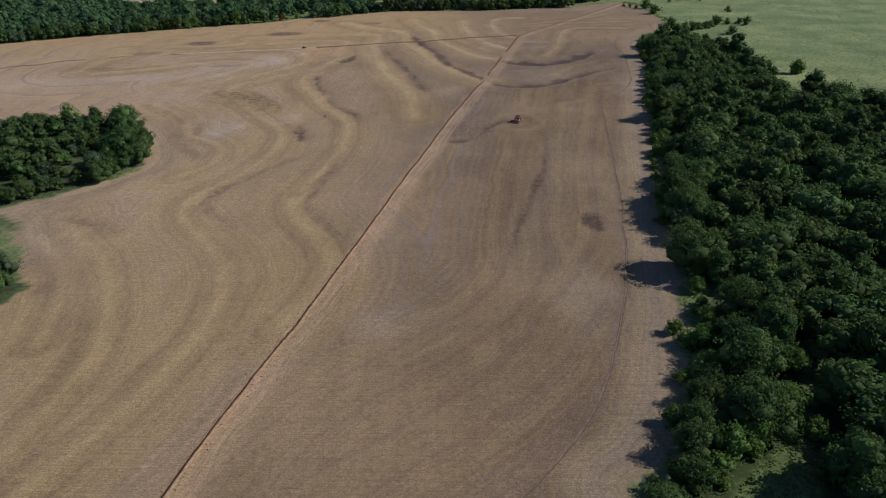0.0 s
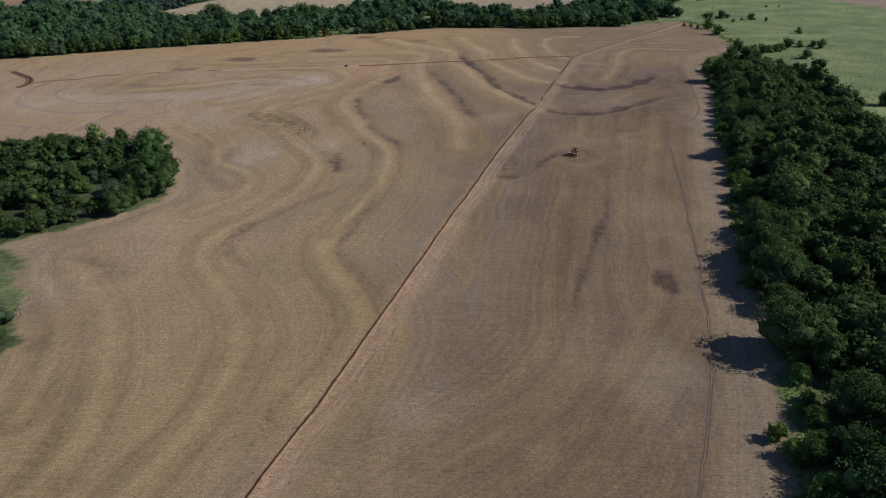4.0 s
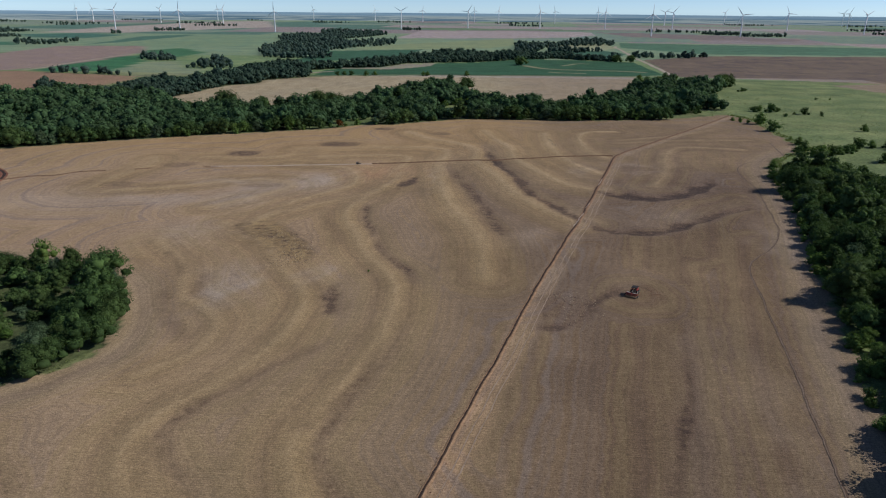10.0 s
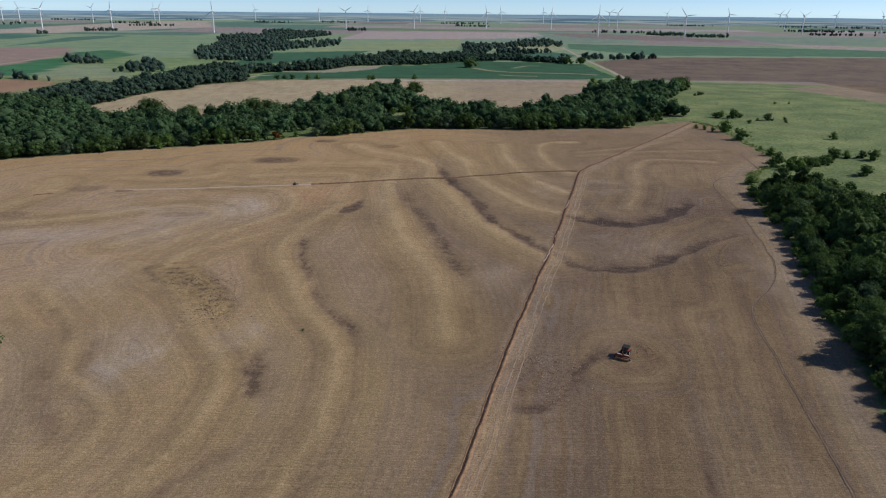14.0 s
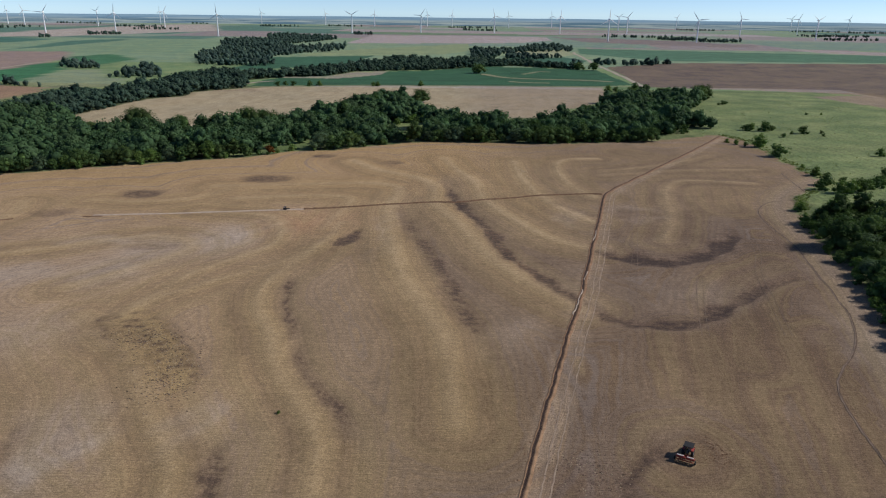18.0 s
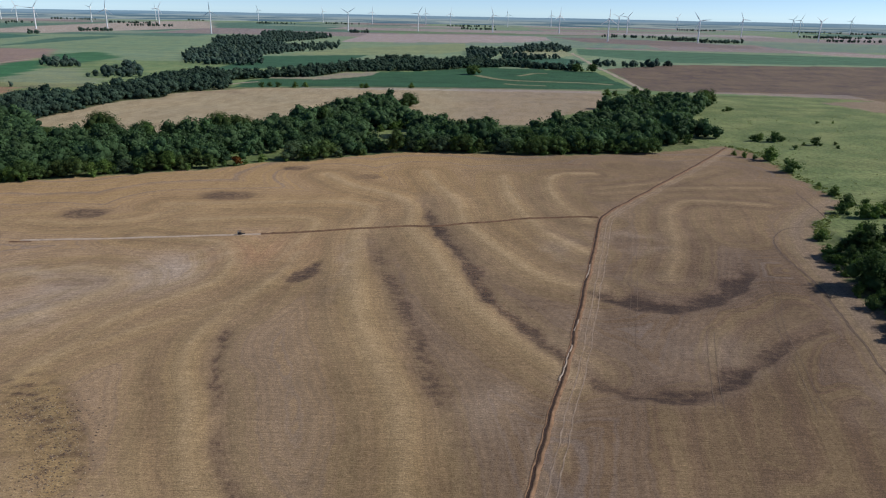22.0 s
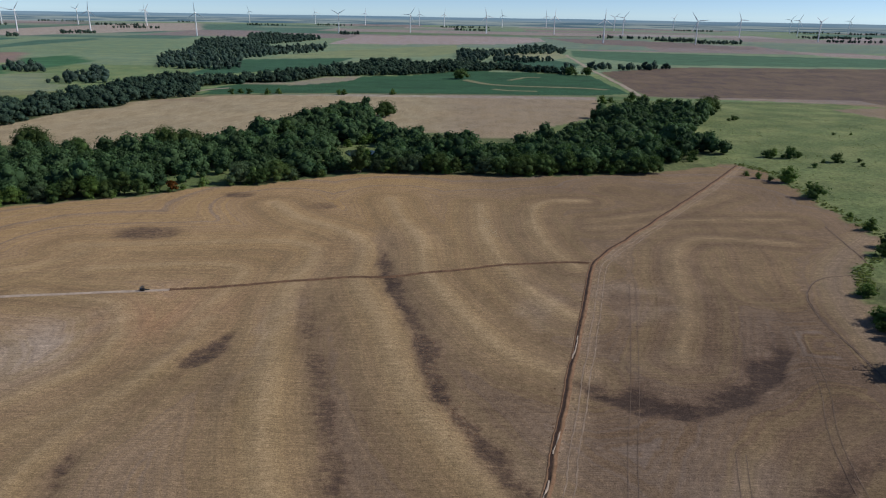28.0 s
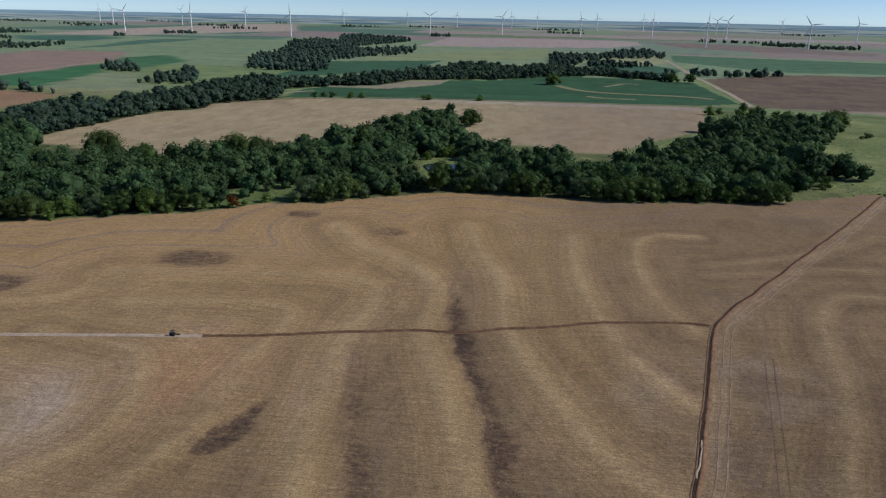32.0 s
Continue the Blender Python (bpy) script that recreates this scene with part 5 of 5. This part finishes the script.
joined_woods("horizon_woods", places, hedge_rand.uniform(0.8, 1.3, len(places)), TINY, "thin dark hedgerows far off on the plain", LEAF_HAZIER, seed=7)

for i in range(14):
    x, y = rng.uniform(-80, -46), rng.uniform(636, 672)
    stand(SHRUB_KINDS[int(rng.random() < 0.6)], x, y, rng.uniform(0.4, 0.8), rng.uniform(0, 6.28))

# bushes along the field corner and in the pasture
for x, y, s in [(168, 619, 1.7), (167, 588, 1.75), (183, 684, 1.15), (188, 688, 1.0), (195, 682, 1.45), (201, 684, 0.8), (217, 671, 1.3), (209, 670, 0.4), (198, 656, 0.65), (230, 672, 0.5), (226, 660, 0.45), (219, 846, 0.8), (223, 850, 0.7), (214, 842, 0.5), (130, 676, 0.9), (138, 677, 1.1), (126, 668, 0.8), (134, 670, 0.7), (186, 368, 1.4), (172, 364, 1.0), (153, 634, 0.6), (157, 628, 0.7), (161, 623, 0.6), (-52, 304, 0.16), (-168, 303, 1.5), (162, 516, 1.2), (166, 537, 1.0), (196, 526, 1.5), (214, 530, 1.0), (205, 528, 0.6), (193, 486, 1.3), (172, 520, 0.7), (168, 556, 0.5), (-150, 206, 0.9), (-158, 214, 1.2), (-146, 196, 0.7), (-165, 205, 0.8)] + [(262, 770, 0.5), (275, 772, 0.4), (-241, 1004, 1.2), (-234, 1012, 1.2), (-223, 1005, 1.2), (-204, 1006, 1.2), (-193, 1010, 1.2), (-130, 1011, 1.2), (-125, 1012, 1.2), (-75, 1020, 1.2), (135, 965, 1.6), (145, 975, 1.3), (127, 872, 1.8), (133, 876, 1.4), (155, 945, 1.7), (172, 1005, 1.6), (172, 975, 1.3), (180, 985, 1.5), (160, 930, 1.4), (151, 925, 1.0), (186, 950, 1.6), (192, 940, 1.7), (163, 985, 0.8)]:
    stand(SHRUB_KINDS[int(rng.random() < 0.35)], x, y, s, rng.uniform(0, 6.28))
edge_rand = np.random.default_rng(15)
for x, y, s in [(155, 506, 1.1), (161, 500, 1.2), (166, 500, 1.3), (172, 503, 1.3), (178, 508, 1.1), (184, 512, 1.2), (190, 518, 0.9), (206, 531, 0.9), (217, 524, 1.3), (143, 470, 0.8), (150, 480, 0.7), (227, 590, 0.9), (168, 360, 1.2), (186, 369, 1.3), (52, 86, 1.1), (56, 91, 1.3), (62, 95, 1.2), (69, 102, 1.0), (48, 84, 1.0), (60, 92, 0.7), (73, 96, 0.9), (71, 86, 1.1), (66, 112, 1.0), (58, 116, 0.8), (63, 128, 0.9), (66, 140, 0.7), (60, 104, 0.9), (57, 99, 1.0)]:
    stand(SHRUB_KINDS[int(edge_rand.random() < 0.6)], x, y, s, edge_rand.uniform(0, 6.28))
for x, y, s in [(168, 313, 1.25), (175, 304, 1.2), (188, 302, 1.1), (-136, 289, 1.35), (-124, 262, 1.25), (-129, 272, 1.3), (-141, 294, 0.8), (-152, 296, 0.75)]:
    stand(TREE_KINDS[edge_rand.integers(4)], x, y, s, edge_rand.uniform(0, 6.28))
for i in range(95):
    y = edge_rand.uniform(60, 470)
    x = float(np.interp(y, [p[1] for p in WOOD_EAST[:15]], [p[0] for p in WOOD_EAST[:15]])) - edge_rand.uniform(-2.0, 4.5)
    stand(SHRUB_KINDS[int(edge_rand.random() < 0.7)], x, y, edge_rand.uniform(0.35, 0.95), edge_rand.uniform(0, 6.28))
for i in range(45):
    x = edge_rand.uniform(-240, 105)
    y = float(np.interp(x, [-326, -269, -216, -176, -144, -120, -99, -82, -61, -43, -16, 36, 73, 108], [490, 527, 552, 568, 580, 601, 603, 614, 628, 635, 634, 629, 634, 641])) + edge_rand.uniform(-1, 5)
    stand(SHRUB_KINDS[int(edge_rand.random() < 0.6)], x, y, edge_rand.uniform(0.4, 1.1), edge_rand.uniform(0, 6.28))
for x, y, s in [(-6, 1225, 1.5), (-258, 680, 1.6), (-96, 790, 1.3), (-62, 850, 1.4), (150, 1318, 1.3), (172, 1310, 1.5), (-178, 686, 1.45), (-215, 655, 1.45), (-272, 645, 1.2), (-163, 688, 1.3), (-113, 725, 1.45), (-194, 670, 1.3), (60, 655, 1.3), (30, 650, 1.35), (218, 905, 1.5), (205, 880, 1.4)]:
    stand(TREE_KINDS[rng.choice(4)], x, y, s, rng.uniform(0, 6.28))
for x, y, s in [(-52, 672, 0.8), (-78, 660, 0.7), (-35, 662, 0.9), (-70, 650, 0.7)]:
    stand(TREE_KINDS[4], x, y, s, rng.uniform(0, 6.28))
for i in range(16):
    x, y = edge_rand.uniform(-86, -38), edge_rand.uniform(706, 744)
    stand(SHRUB_KINDS[int(edge_rand.random() < 0.3)], x, y, edge_rand.uniform(0.7, 1.2), edge_rand.uniform(0, 6.28))
orange_tree = tree_kind(33, "small tree with rusty orange leaves at the belt edge", 6, 420, 0.5, 0.6, 0.7, LEAF_ORANGE)
orange_tree.matrix_basis = Matrix.Translation((-134, 589, ground_at(-134, 589)))
for kind in TREE_KINDS + SHRUB_KINDS:
    for o in (*kind.children_recursive, kind):
        bpy.data.objects.remove(o)

pond_y = float(base_height(np.array(-58.0), np.array(690.0)))
pv = [(-58 + 9 * math.cos(a) * (1 + 0.2 * math.sin(3 * a)), 688 + 12 * math.sin(a) * (1 + 0.15 * math.cos(2 * a)), pond_y + 0.35) for a in np.linspace(0, 6.283, 28)[:-1]]
tagged(new("pond", mesh("pond", pv, [tuple(range(len(pv)))], water_material())), "small still pond among the belt of trees", "pond", kind="structure")


# ---- wind turbines ----
def blade_bm(length):
    bm = bmesh.new()
    rings = []
    for u, chord, thick in ((0.0, 1.4, 1.3), (0.06, 1.5, 1.1), (0.2, 3.0, 0.7), (0.5, 1.9, 0.4), (0.8, 1.1, 0.22), (1.0, 0.25, 0.08)):
        rings.append([bm.verts.new((chord * (0.5 * math.cos(a) - 0.12), thick * 0.5 * math.sin(a), 0.8 + u * length)) for a in np.linspace(0, 6.283, 9)[:-1]])
    for p, q in zip(rings[:-1], rings[1:]):
        for i in range(8):
            bm.faces.new((p[i], p[(i + 1) % 8], q[(i + 1) % 8], q[i]))
    bm.faces.new(rings[-1]), bm.faces.new(rings[0][::-1])
    return bm


def turbine():
    thing = empty("wind_turbine", Matrix(), "tall white three-bladed wind turbine on the distant plain", "wind turbine", "wind farm")
    bm = rod((0, 0, -2), (0, 0, 63), 2.1, 1.25, 14)
    part("tower", bm, WHITE, thing)
    part("nacelle", box((3.4, 8.0, 3.4), (0, 1.6, 64.6), 0.6), WHITE, thing)
    hub = part("hub", rod((0, -2.4, 64.6), (0, -4.4, 64.6), 1.5, 0.6, 10), WHITE, thing)
    for i in range(3):
        part("blade", blade_bm(31.0), WHITE, hub, at=Matrix.Translation((0, -3.2, 64.6)) @ Matrix.Rotation(radians(120 * i), 4, "Y"))
    return thing


first = turbine()
spin = np.random.default_rng(5)
TURBINES = [(-1995, 3344), (-1420, 2530), (-1704, 3418), (-1180, 2520), (-1777, 4246), (-1379, 3368), (-812, 2430), (-895, 4480), (-476, 2917), (-595, 4392), (-227, 3031), (-144, 4143), (58, 3080), (162, 4227), (319, 3125), (388, 2430),
            (690, 3887), (610, 3266), (1084, 4302), (657, 2440), (1013, 3098), (1627, 4122), (1176, 2811), (1881, 4040), (-2300, 3700), (-1250, 4400), (-300, 4500), (420, 4480), (1400, 3500), (1500, 2900)]
for i, (x, y) in enumerate(TURBINES):
    at = Matrix.Translation((x, y, ground_at(x, y))) @ Matrix.Rotation(radians(spin.uniform(-25, 35)), 4, "Z")
    one = copy_thing(first, at) if i else first
    one.matrix_basis = at
    turn = spin.uniform(0, 120)
    for h in one.children:
        if h.name.startswith("hub"):
            for j, bl in enumerate(h.children):
                bl.matrix_basis = Matrix.Translation((0, -3.2, 64.6)) @ Matrix.Rotation(radians(120 * j + turn), 4, "Y")


# ---- machines in the field ----
def wheel(thing, name, x, y, r, w, rim=None):
    bm = bmesh.new()
    prof = [(0.55, -0.5), (0.92, -0.5), (1.0, -0.3), (1.0, 0.3), (0.92, 0.5), (0.55, 0.5)]
    rings = [[bm.verts.new((x + w * s, y + r * q * math.cos(a), r + r * q * math.sin(a))) for q, s in prof] for a in np.linspace(0, 6.283, 17)[:-1]]
    for i in range(16):
        for j in range(5):
            bm.faces.new((rings[i][j], rings[i][j + 1], rings[(i + 1) % 16][j + 1], rings[(i + 1) % 16][j]))
    tyre = part(name, bm, BLACK, thing)
    part("rim", rod((x - w * 0.35, y, r), (x + w * 0.35, y, r), r * 0.56, r * 0.56, 14), rim or PALE, tyre)
    return tyre


def red_tractor():
    thing = empty("tractor", Matrix(), "old red farm tractor with black canopy parked on the field", "tractor")
    part("hood", box((0.8, 1.7, 0.7), (0, 1.15, 1.15), 0.1), RED, thing)
    part("chassis", box((0.5, 3.2, 0.45), (0, 0.3, 0.75), 0.05), DARK, thing)
    part("grille", box((0.7, 0.06, 0.6), (0, 2.03, 1.12), 0.02), PALE, thing)
    for s in (-1, 1):
        bm = box((0.5, 1.5, 0.08), (s * 0.85, -0.6, 1.6), 0.03)
        part("fender", box((0.5, 0.08, 0.5), (s * 0.85, 0.12, 1.38), 0.03, bm), RED, thing)
        wheel(thing, "rear_tyre", s * 0.9, -0.6, 0.78, 0.45)
        wheel(thing, "front_tyre", s * 0.75, 1.55, 0.42, 0.25)
    part("seat", box((0.5, 0.5, 0.2), (0, -0.5, 1.35), 0.06), BLACK, thing)
    part("steering_column", rod((0, 0.25, 1.2), (0, -0.05, 1.7), 0.04, 0.16, 8), BLACK, thing)
    for s in (-1, 1):
        for y in (-1.1, 0.2):
            part("post", rod((s * 0.6, y, 1.2), (s * 0.6, y, 2.25), 0.04, 0.04, 6), DARK, thing)
    part("canopy", box((1.9, 2.1, 0.12), (0, -0.4, 2.3), 0.05), BLACK, thing, "black canopy roof")
    part("exhaust", rod((0.25, 1.1, 1.4), (0.25, 1.1, 2.2), 0.05, 0.05, 8), DARK, thing)
    return thing


def trencher():
    thing = empty("trencher", Matrix(), "small dark tracked trencher at work on the cable line", "trencher")
    part("body", box((1.3, 2.2, 0.9), (0, 0.1, 1.05), 0.12), DARK, thing)
    part("engine_cover", box((1.1, 1.0, 0.5), (0, 0.9, 1.7), 0.1), PALE, thing)
    for s in (-1, 1):
        track = part("track", box((0.4, 2.6, 0.7), (s * 0.85, 0, 0.38), 0.2), BLACK, thing)
        for y in (-0.8, 0.0, 0.8):
            part("roller", rod((s * 1.04, y, 0.36), (s * 1.08, y, 0.36), 0.22, 0.2, 10), DARK, track)
        for y in (-0.7, 0.3):
            part("post", rod((s * 0.55, y, 1.4), (s * 0.55, y, 2.5), 0.04, 0.04, 6), DARK, thing)
    part("canopy", box((1.4, 1.5, 0.1), (0, -0.2, 2.55), 0.04), DARK, thing)
    part("seat", box((0.5, 0.45, 0.5), (0, -0.4, 1.6), 0.08), BLACK, thing)
    boom = part("digging_boom", box((0.25, 2.6, 0.5), (0, -2.2, 0.75), 0.08, None, None), DARK, thing)
    part("chain", box((0.34, 2.4, 0.12), (0, -2.2, 1.06), 0.04), BLACK, boom)
    part("blade", box((1.9, 0.12, 0.6), (0, 1.6, 0.5), 0.04), PALE, thing)
    return thing


def disc_drill():
    """A folding red implement hitched behind the tractor."""
    thing = empty("seed_drill", Matrix(), "wide red seed drill with pale hopper lids behind tractor", "seed drill")
    part("frame_beam", box((3.6, 0.22, 0.22), (0, 0, 0.75), 0.03), RED, thing)
    part("rear_beam", box((3.4, 0.18, 0.18), (0, -0.9, 0.65), 0.03), RED, thing)
    for x in (-1.1, 0.0, 1.1):
        part("brace", box((0.14, 1.0, 0.14), (x, -0.45, 0.72), 0.02), RED, thing)
    for x in (-0.95, 0.95):
        hopper = part("hopper", box((1.6, 0.6, 0.5), (x, -0.45, 1.1), 0.08), RED, thing)
        part("lid", box((1.3, 0.34, 0.06), (x, -0.5, 1.38), 0.02), PALE, hopper, "pale hopper lid")
    for i in range(12):
        x = -1.65 + 0.3 * i
        part("disc", rod((x - 0.02, -1.05, 0.26), (x + 0.02, -1.05, 0.26), 0.26, 0.26, 12), DARK, thing)
    for s in (-1, 1):
        wheel(thing, "tyre", s * 1.95, -0.3, 0.4, 0.22)
    bm = rod((-0.5, 0.1, 0.8), (0, 1.5, 0.7), 0.06, 0.06, 6)
    part("drawbar", rod((0.5, 0.1, 0.8), (0, 1.5, 0.7), 0.06, 0.06, 6, bm), RED, thing)
    return thing


place = Matrix.Translation((33.8, 292.6, ground_at(33.8, 292.6))) @ Matrix.Rotation(radians(-28), 4, "Z")
red_tractor().matrix_basis = place
rear = place @ Vector((0, -2.7, 0))
disc_drill().matrix_basis = Matrix.Translation((rear.x, rear.y, ground_at(rear.x, rear.y))) @ Matrix.Rotation(radians(-28), 4, "Z")
trencher().matrix_basis = Matrix.Translation((-92, 464.0, ground_at(-92, 464.0))) @ Matrix.Rotation(radians(97), 4, "Z") @ Matrix.Scale(0.6, 4)

# ---- wheel marks ----
CLOD = plain("turned_dark_clods", (0.15, 0.105, 0.08), 0.95, var=0.4, scale=0.6)
for line in ([(61, 477), (53, 436), (47, 407), (42, 386), (38, 366)], [(63, 386), (57, 363), (53, 345)], [(100, 485), (98, 444), (92, 413), (84, 393), (80, 371), (75, 346)]):
    marks = empty("wheel_marks", Matrix(), "pair of thin pressed wheel marks across tilled soil", "wheel marks", kind="structure")
    for o in (-0.95, 0.95):
        v, f = swept(line, [(o - 0.055, 0.0), (o + 0.055, 0.0)], 0.1, 2.0, 0.05, 3)
        under("wheel_mark", mesh("wheel_mark", v, f, MARK), marks)
STRAW = plain("scattered_pale_straw", (0.47, 0.37, 0.24), 0.95, var=0.3, scale=0.8)


def strewn(name, label, line, spread, count, size, mat, seed):
    """Loose clods or straw strewn along a line, as one heap of small flakes."""
    rr = np.random.default_rng(seed)
    p = np.array(line, float)
    V, F = [], []
    for i in range(count):
        u = rr.uniform(0, len(p) - 1)
        k = min(int(u), len(p) - 2)
        x, y = p[k] + (p[k + 1] - p[k]) * (u - k) + rr.normal(0, spread, 2)
        s, h, n = size * rr.uniform(0.5, 1.4), rr.uniform(0.05, 0.22), len(V)
        z, a = ground_at(x, y), rr.uniform(0, 6.28)
        V += [(x + s * math.cos(a + t), y + s * 0.7 * math.sin(a + t), z - 0.02) for t in (0, 2.1, 4.2)] + [(x, y, z + h)]
        F += [(n, n + 1, n + 3), (n + 1, n + 2, n + 3), (n + 2, n, n + 3)]
    tagged(new(name, mesh(name, V, F, mat)), label, "soil clods", kind="stuff")


strewn("straw_patch", "pale straw left in a strip on the soil", [(15, 550), (17, 533), (19, 523)], 1.1, 120, 0.35, STRAW, 1)
strewn("earth_clods", "dark reddish clods thrown up on the tilled field", [(46, 604), (55, 600), (65, 591), (70, 586)], 0.9, 90, 0.4, SPOIL, 2)
strewn("trench_clods", "lumps of dug earth lying along the trench", TRENCH_LINE, 1.3, 900, 0.3, SPOIL, 3)
strewn("clod_patch", "rough dark clods in a patch of unbroken stubble", [(-104, 340), (-92, 338), (-84, 322), (-80, 310)], 4.2, 700, 0.32, CLOD, 4)
strewn("stubble_patch", "tufts of standing straw in unbroken stubble", [(-104, 340), (-92, 338), (-84, 322), (-80, 310)], 4.2, 620, 0.2, STRAW, 5)
strewn("hollow_clods", "brown clods scattered in the moist dark hollow", [(-5, 437), (3, 404), (12, 384)], 2.0, 200, 0.3, SPOIL, 6)
strewn("rutted_clods", "dark turned clods in the patch beside the tractor", [(7, 290), (16, 286), (13, 272)], 3.5, 380, 0.15, CLOD, 7)
strewn("turned_clods", "reddish turned clods in the earth beside the tractor", [(37, 289), (40, 292), (39, 296)], 1.6, 120, 0.22, SPOIL, 9)
strewn("rutted_straw", "pale stubble in the turned patch beside the tractor", [(7, 290), (16, 286), (13, 272)], 3.5, 160, 0.22, STRAW, 8)


# ---- far farmstead ----
ROOF = plain("white_roof_sheet", (0.75, 0.76, 0.78), 0.4, var=0.1, scale=0.5)


def barn(x, y, wide, long_, high, turn):
    thing = empty("barn", Matrix.Translation((x, y, ground_at(x, y))) @ Matrix.Rotation(radians(turn), 4, "Z"), "white metal-roofed farm barn among distant trees", "barn")
    part("wall", box((wide, long_, high), (0, 0, high / 2), 0.1), PALE, thing)
    for s in (-1, 1):
        part("roof", box((wide * 0.56, long_ + 0.8, 0.25), (s * wide * 0.26, 0, high + wide * 0.09), 0.05, None, (0, s * 20, 0)), ROOF, thing)
    part("door", box((wide * 0.4, 0.12, high * 0.75), (0, -long_ / 2 - 0.06, high * 0.38), 0.03), DARK, thing)


for x, y, *size in ((-1740, 2195, 26, 14, 6, 80), (-1660, 2150, 14, 12, 4, 75), (-1462, 1925, 18, 10, 4, 80)):
    barn(x, y, *size)


# ---- dead tree over the belt ----
DEADWOOD = plain("bleached_dead_wood", (0.55, 0.52, 0.47), 0.9, var=0.2, scale=1.0)
snag = empty("dead_tree", Matrix.Translation((-112, 760, ground_at(-112, 760))), "bare bleached dead tree standing above the belt", "tree")
bm = rod((0, 0, -0.3), (0.3, 0, 7.5), 0.32, 0.22, 7)
part("trunk", bm, DEADWOOD, snag)
limb_rand = random.Random(4)
for i in range(7):
    a, z = 0.9 * i, 5.0 + 0.45 * i
    part("limb", rod((0.2, 0, z), (2.6 * math.cos(a), 2.6 * math.sin(a), z + limb_rand.uniform(2.5, 5.0)), 0.17, 0.06, 5), DEADWOOD, snag)


# ---- rough grass ----
GRASS = leaf_material("rough_grass", (0.16, 0.205, 0.075), (0.24, 0.285, 0.11), (0.24, 0.25, 0.115))


def grass(name, label, places, size, seed):
    """Loose tufts of tall grass and weeds, too many to count."""
    rr = np.random.default_rng(seed)
    p = np.array(places)
    n = len(p)
    z = np.array([ground_at(x, y) for x, y in p])
    s = size * rr.uniform(0.5, 1.5, n)
    V, F = [], []
    for k in range(4):
        a = rr.uniform(0, 6.28, n)
        lean = rr.uniform(-0.5, 0.5, (n, 2)) * s[:, None]
        c, d = np.cos(a) * s * 0.75, np.sin(a) * s * 0.75
        V.append(np.stack([np.stack([p[:, 0] + c, p[:, 1] + d, z - 0.05], 1), np.stack([p[:, 0] - c, p[:, 1] - d, z - 0.05], 1), np.stack([p[:, 0] + lean[:, 0], p[:, 1] + lean[:, 1], z + s * rr.uniform(0.25, 0.6, n)], 1)], 1).reshape(-1, 3))
    v = np.vstack(V)
    tagged(new(name, mesh(name, v, np.arange(len(v)).reshape(-1, 3), GRASS, tint=np.repeat(rr.random(len(v) // 3), 3))), label, "grass", kind="stuff")


tuft_rand = np.random.default_rng(44)
tx, ty = tuft_rand.uniform(125, 420, 26000), tuft_rand.uniform(330, 860, 26000)
clump = np.sin(tx * 0.11 + 2 * np.sin(ty * 0.05)) * np.sin(ty * 0.07 + 1)
open_land = ~(inside(tx, ty, FIELD) | inside(tx, ty, BELT) | inside(tx, ty, WOOD_EAST)) & (tuft_rand.random(26000) < 0.35 + 0.65 * clump)
tufts = list(zip(tx[open_land][:3600].tolist(), ty[open_land][:3600].tolist()))
grass("pasture_grass", "uneven tufts of tall grass over green pasture", tufts, 0.5, 45)
verge = []
for a, c in zip(FIELD[15:20], FIELD[16:21]):
    for i in range(120):
        u = tuft_rand.random()
        verge.append((a[0] + (c[0] - a[0]) * u + tuft_rand.uniform(0, 6), a[1] + (c[1] - a[1]) * u + tuft_rand.uniform(-2, 2)))
grass("verge_weeds", "tall green weeds along the tilled field edge", verge, 0.9, 46)
rough = []
for poly, n in ((EAST_VERGE, 500), (VERGE, 700), (GLADE, 1100), (WOOD_WAY, 200), (CLEARING, 260), ([(-170, 196), (-150, 188), (-134, 199), (-131, 214), (-150, 220), (-170, 222)], 420), ([(-111, 246), (-118, 232), (-132, 220), (-150, 208), (-152, 212), (-134, 223), (-120, 235)], 260)):
    q = np.array(poly)
    while n > 0:
        x, y = tuft_rand.uniform(q[:, 0].min(), q[:, 0].max()), tuft_rand.uniform(q[:, 1].min(), q[:, 1].max())
        if inside(np.array(x), np.array(y), poly):
            n -= 1
        if inside(np.array(x), np.array(y), poly) and not inside(np.array(x), np.array(y), FIELD):
            rough.append((x, y))
grass("rough_grass", "rough grass and weeds beside the woods", rough, 0.38, 47)
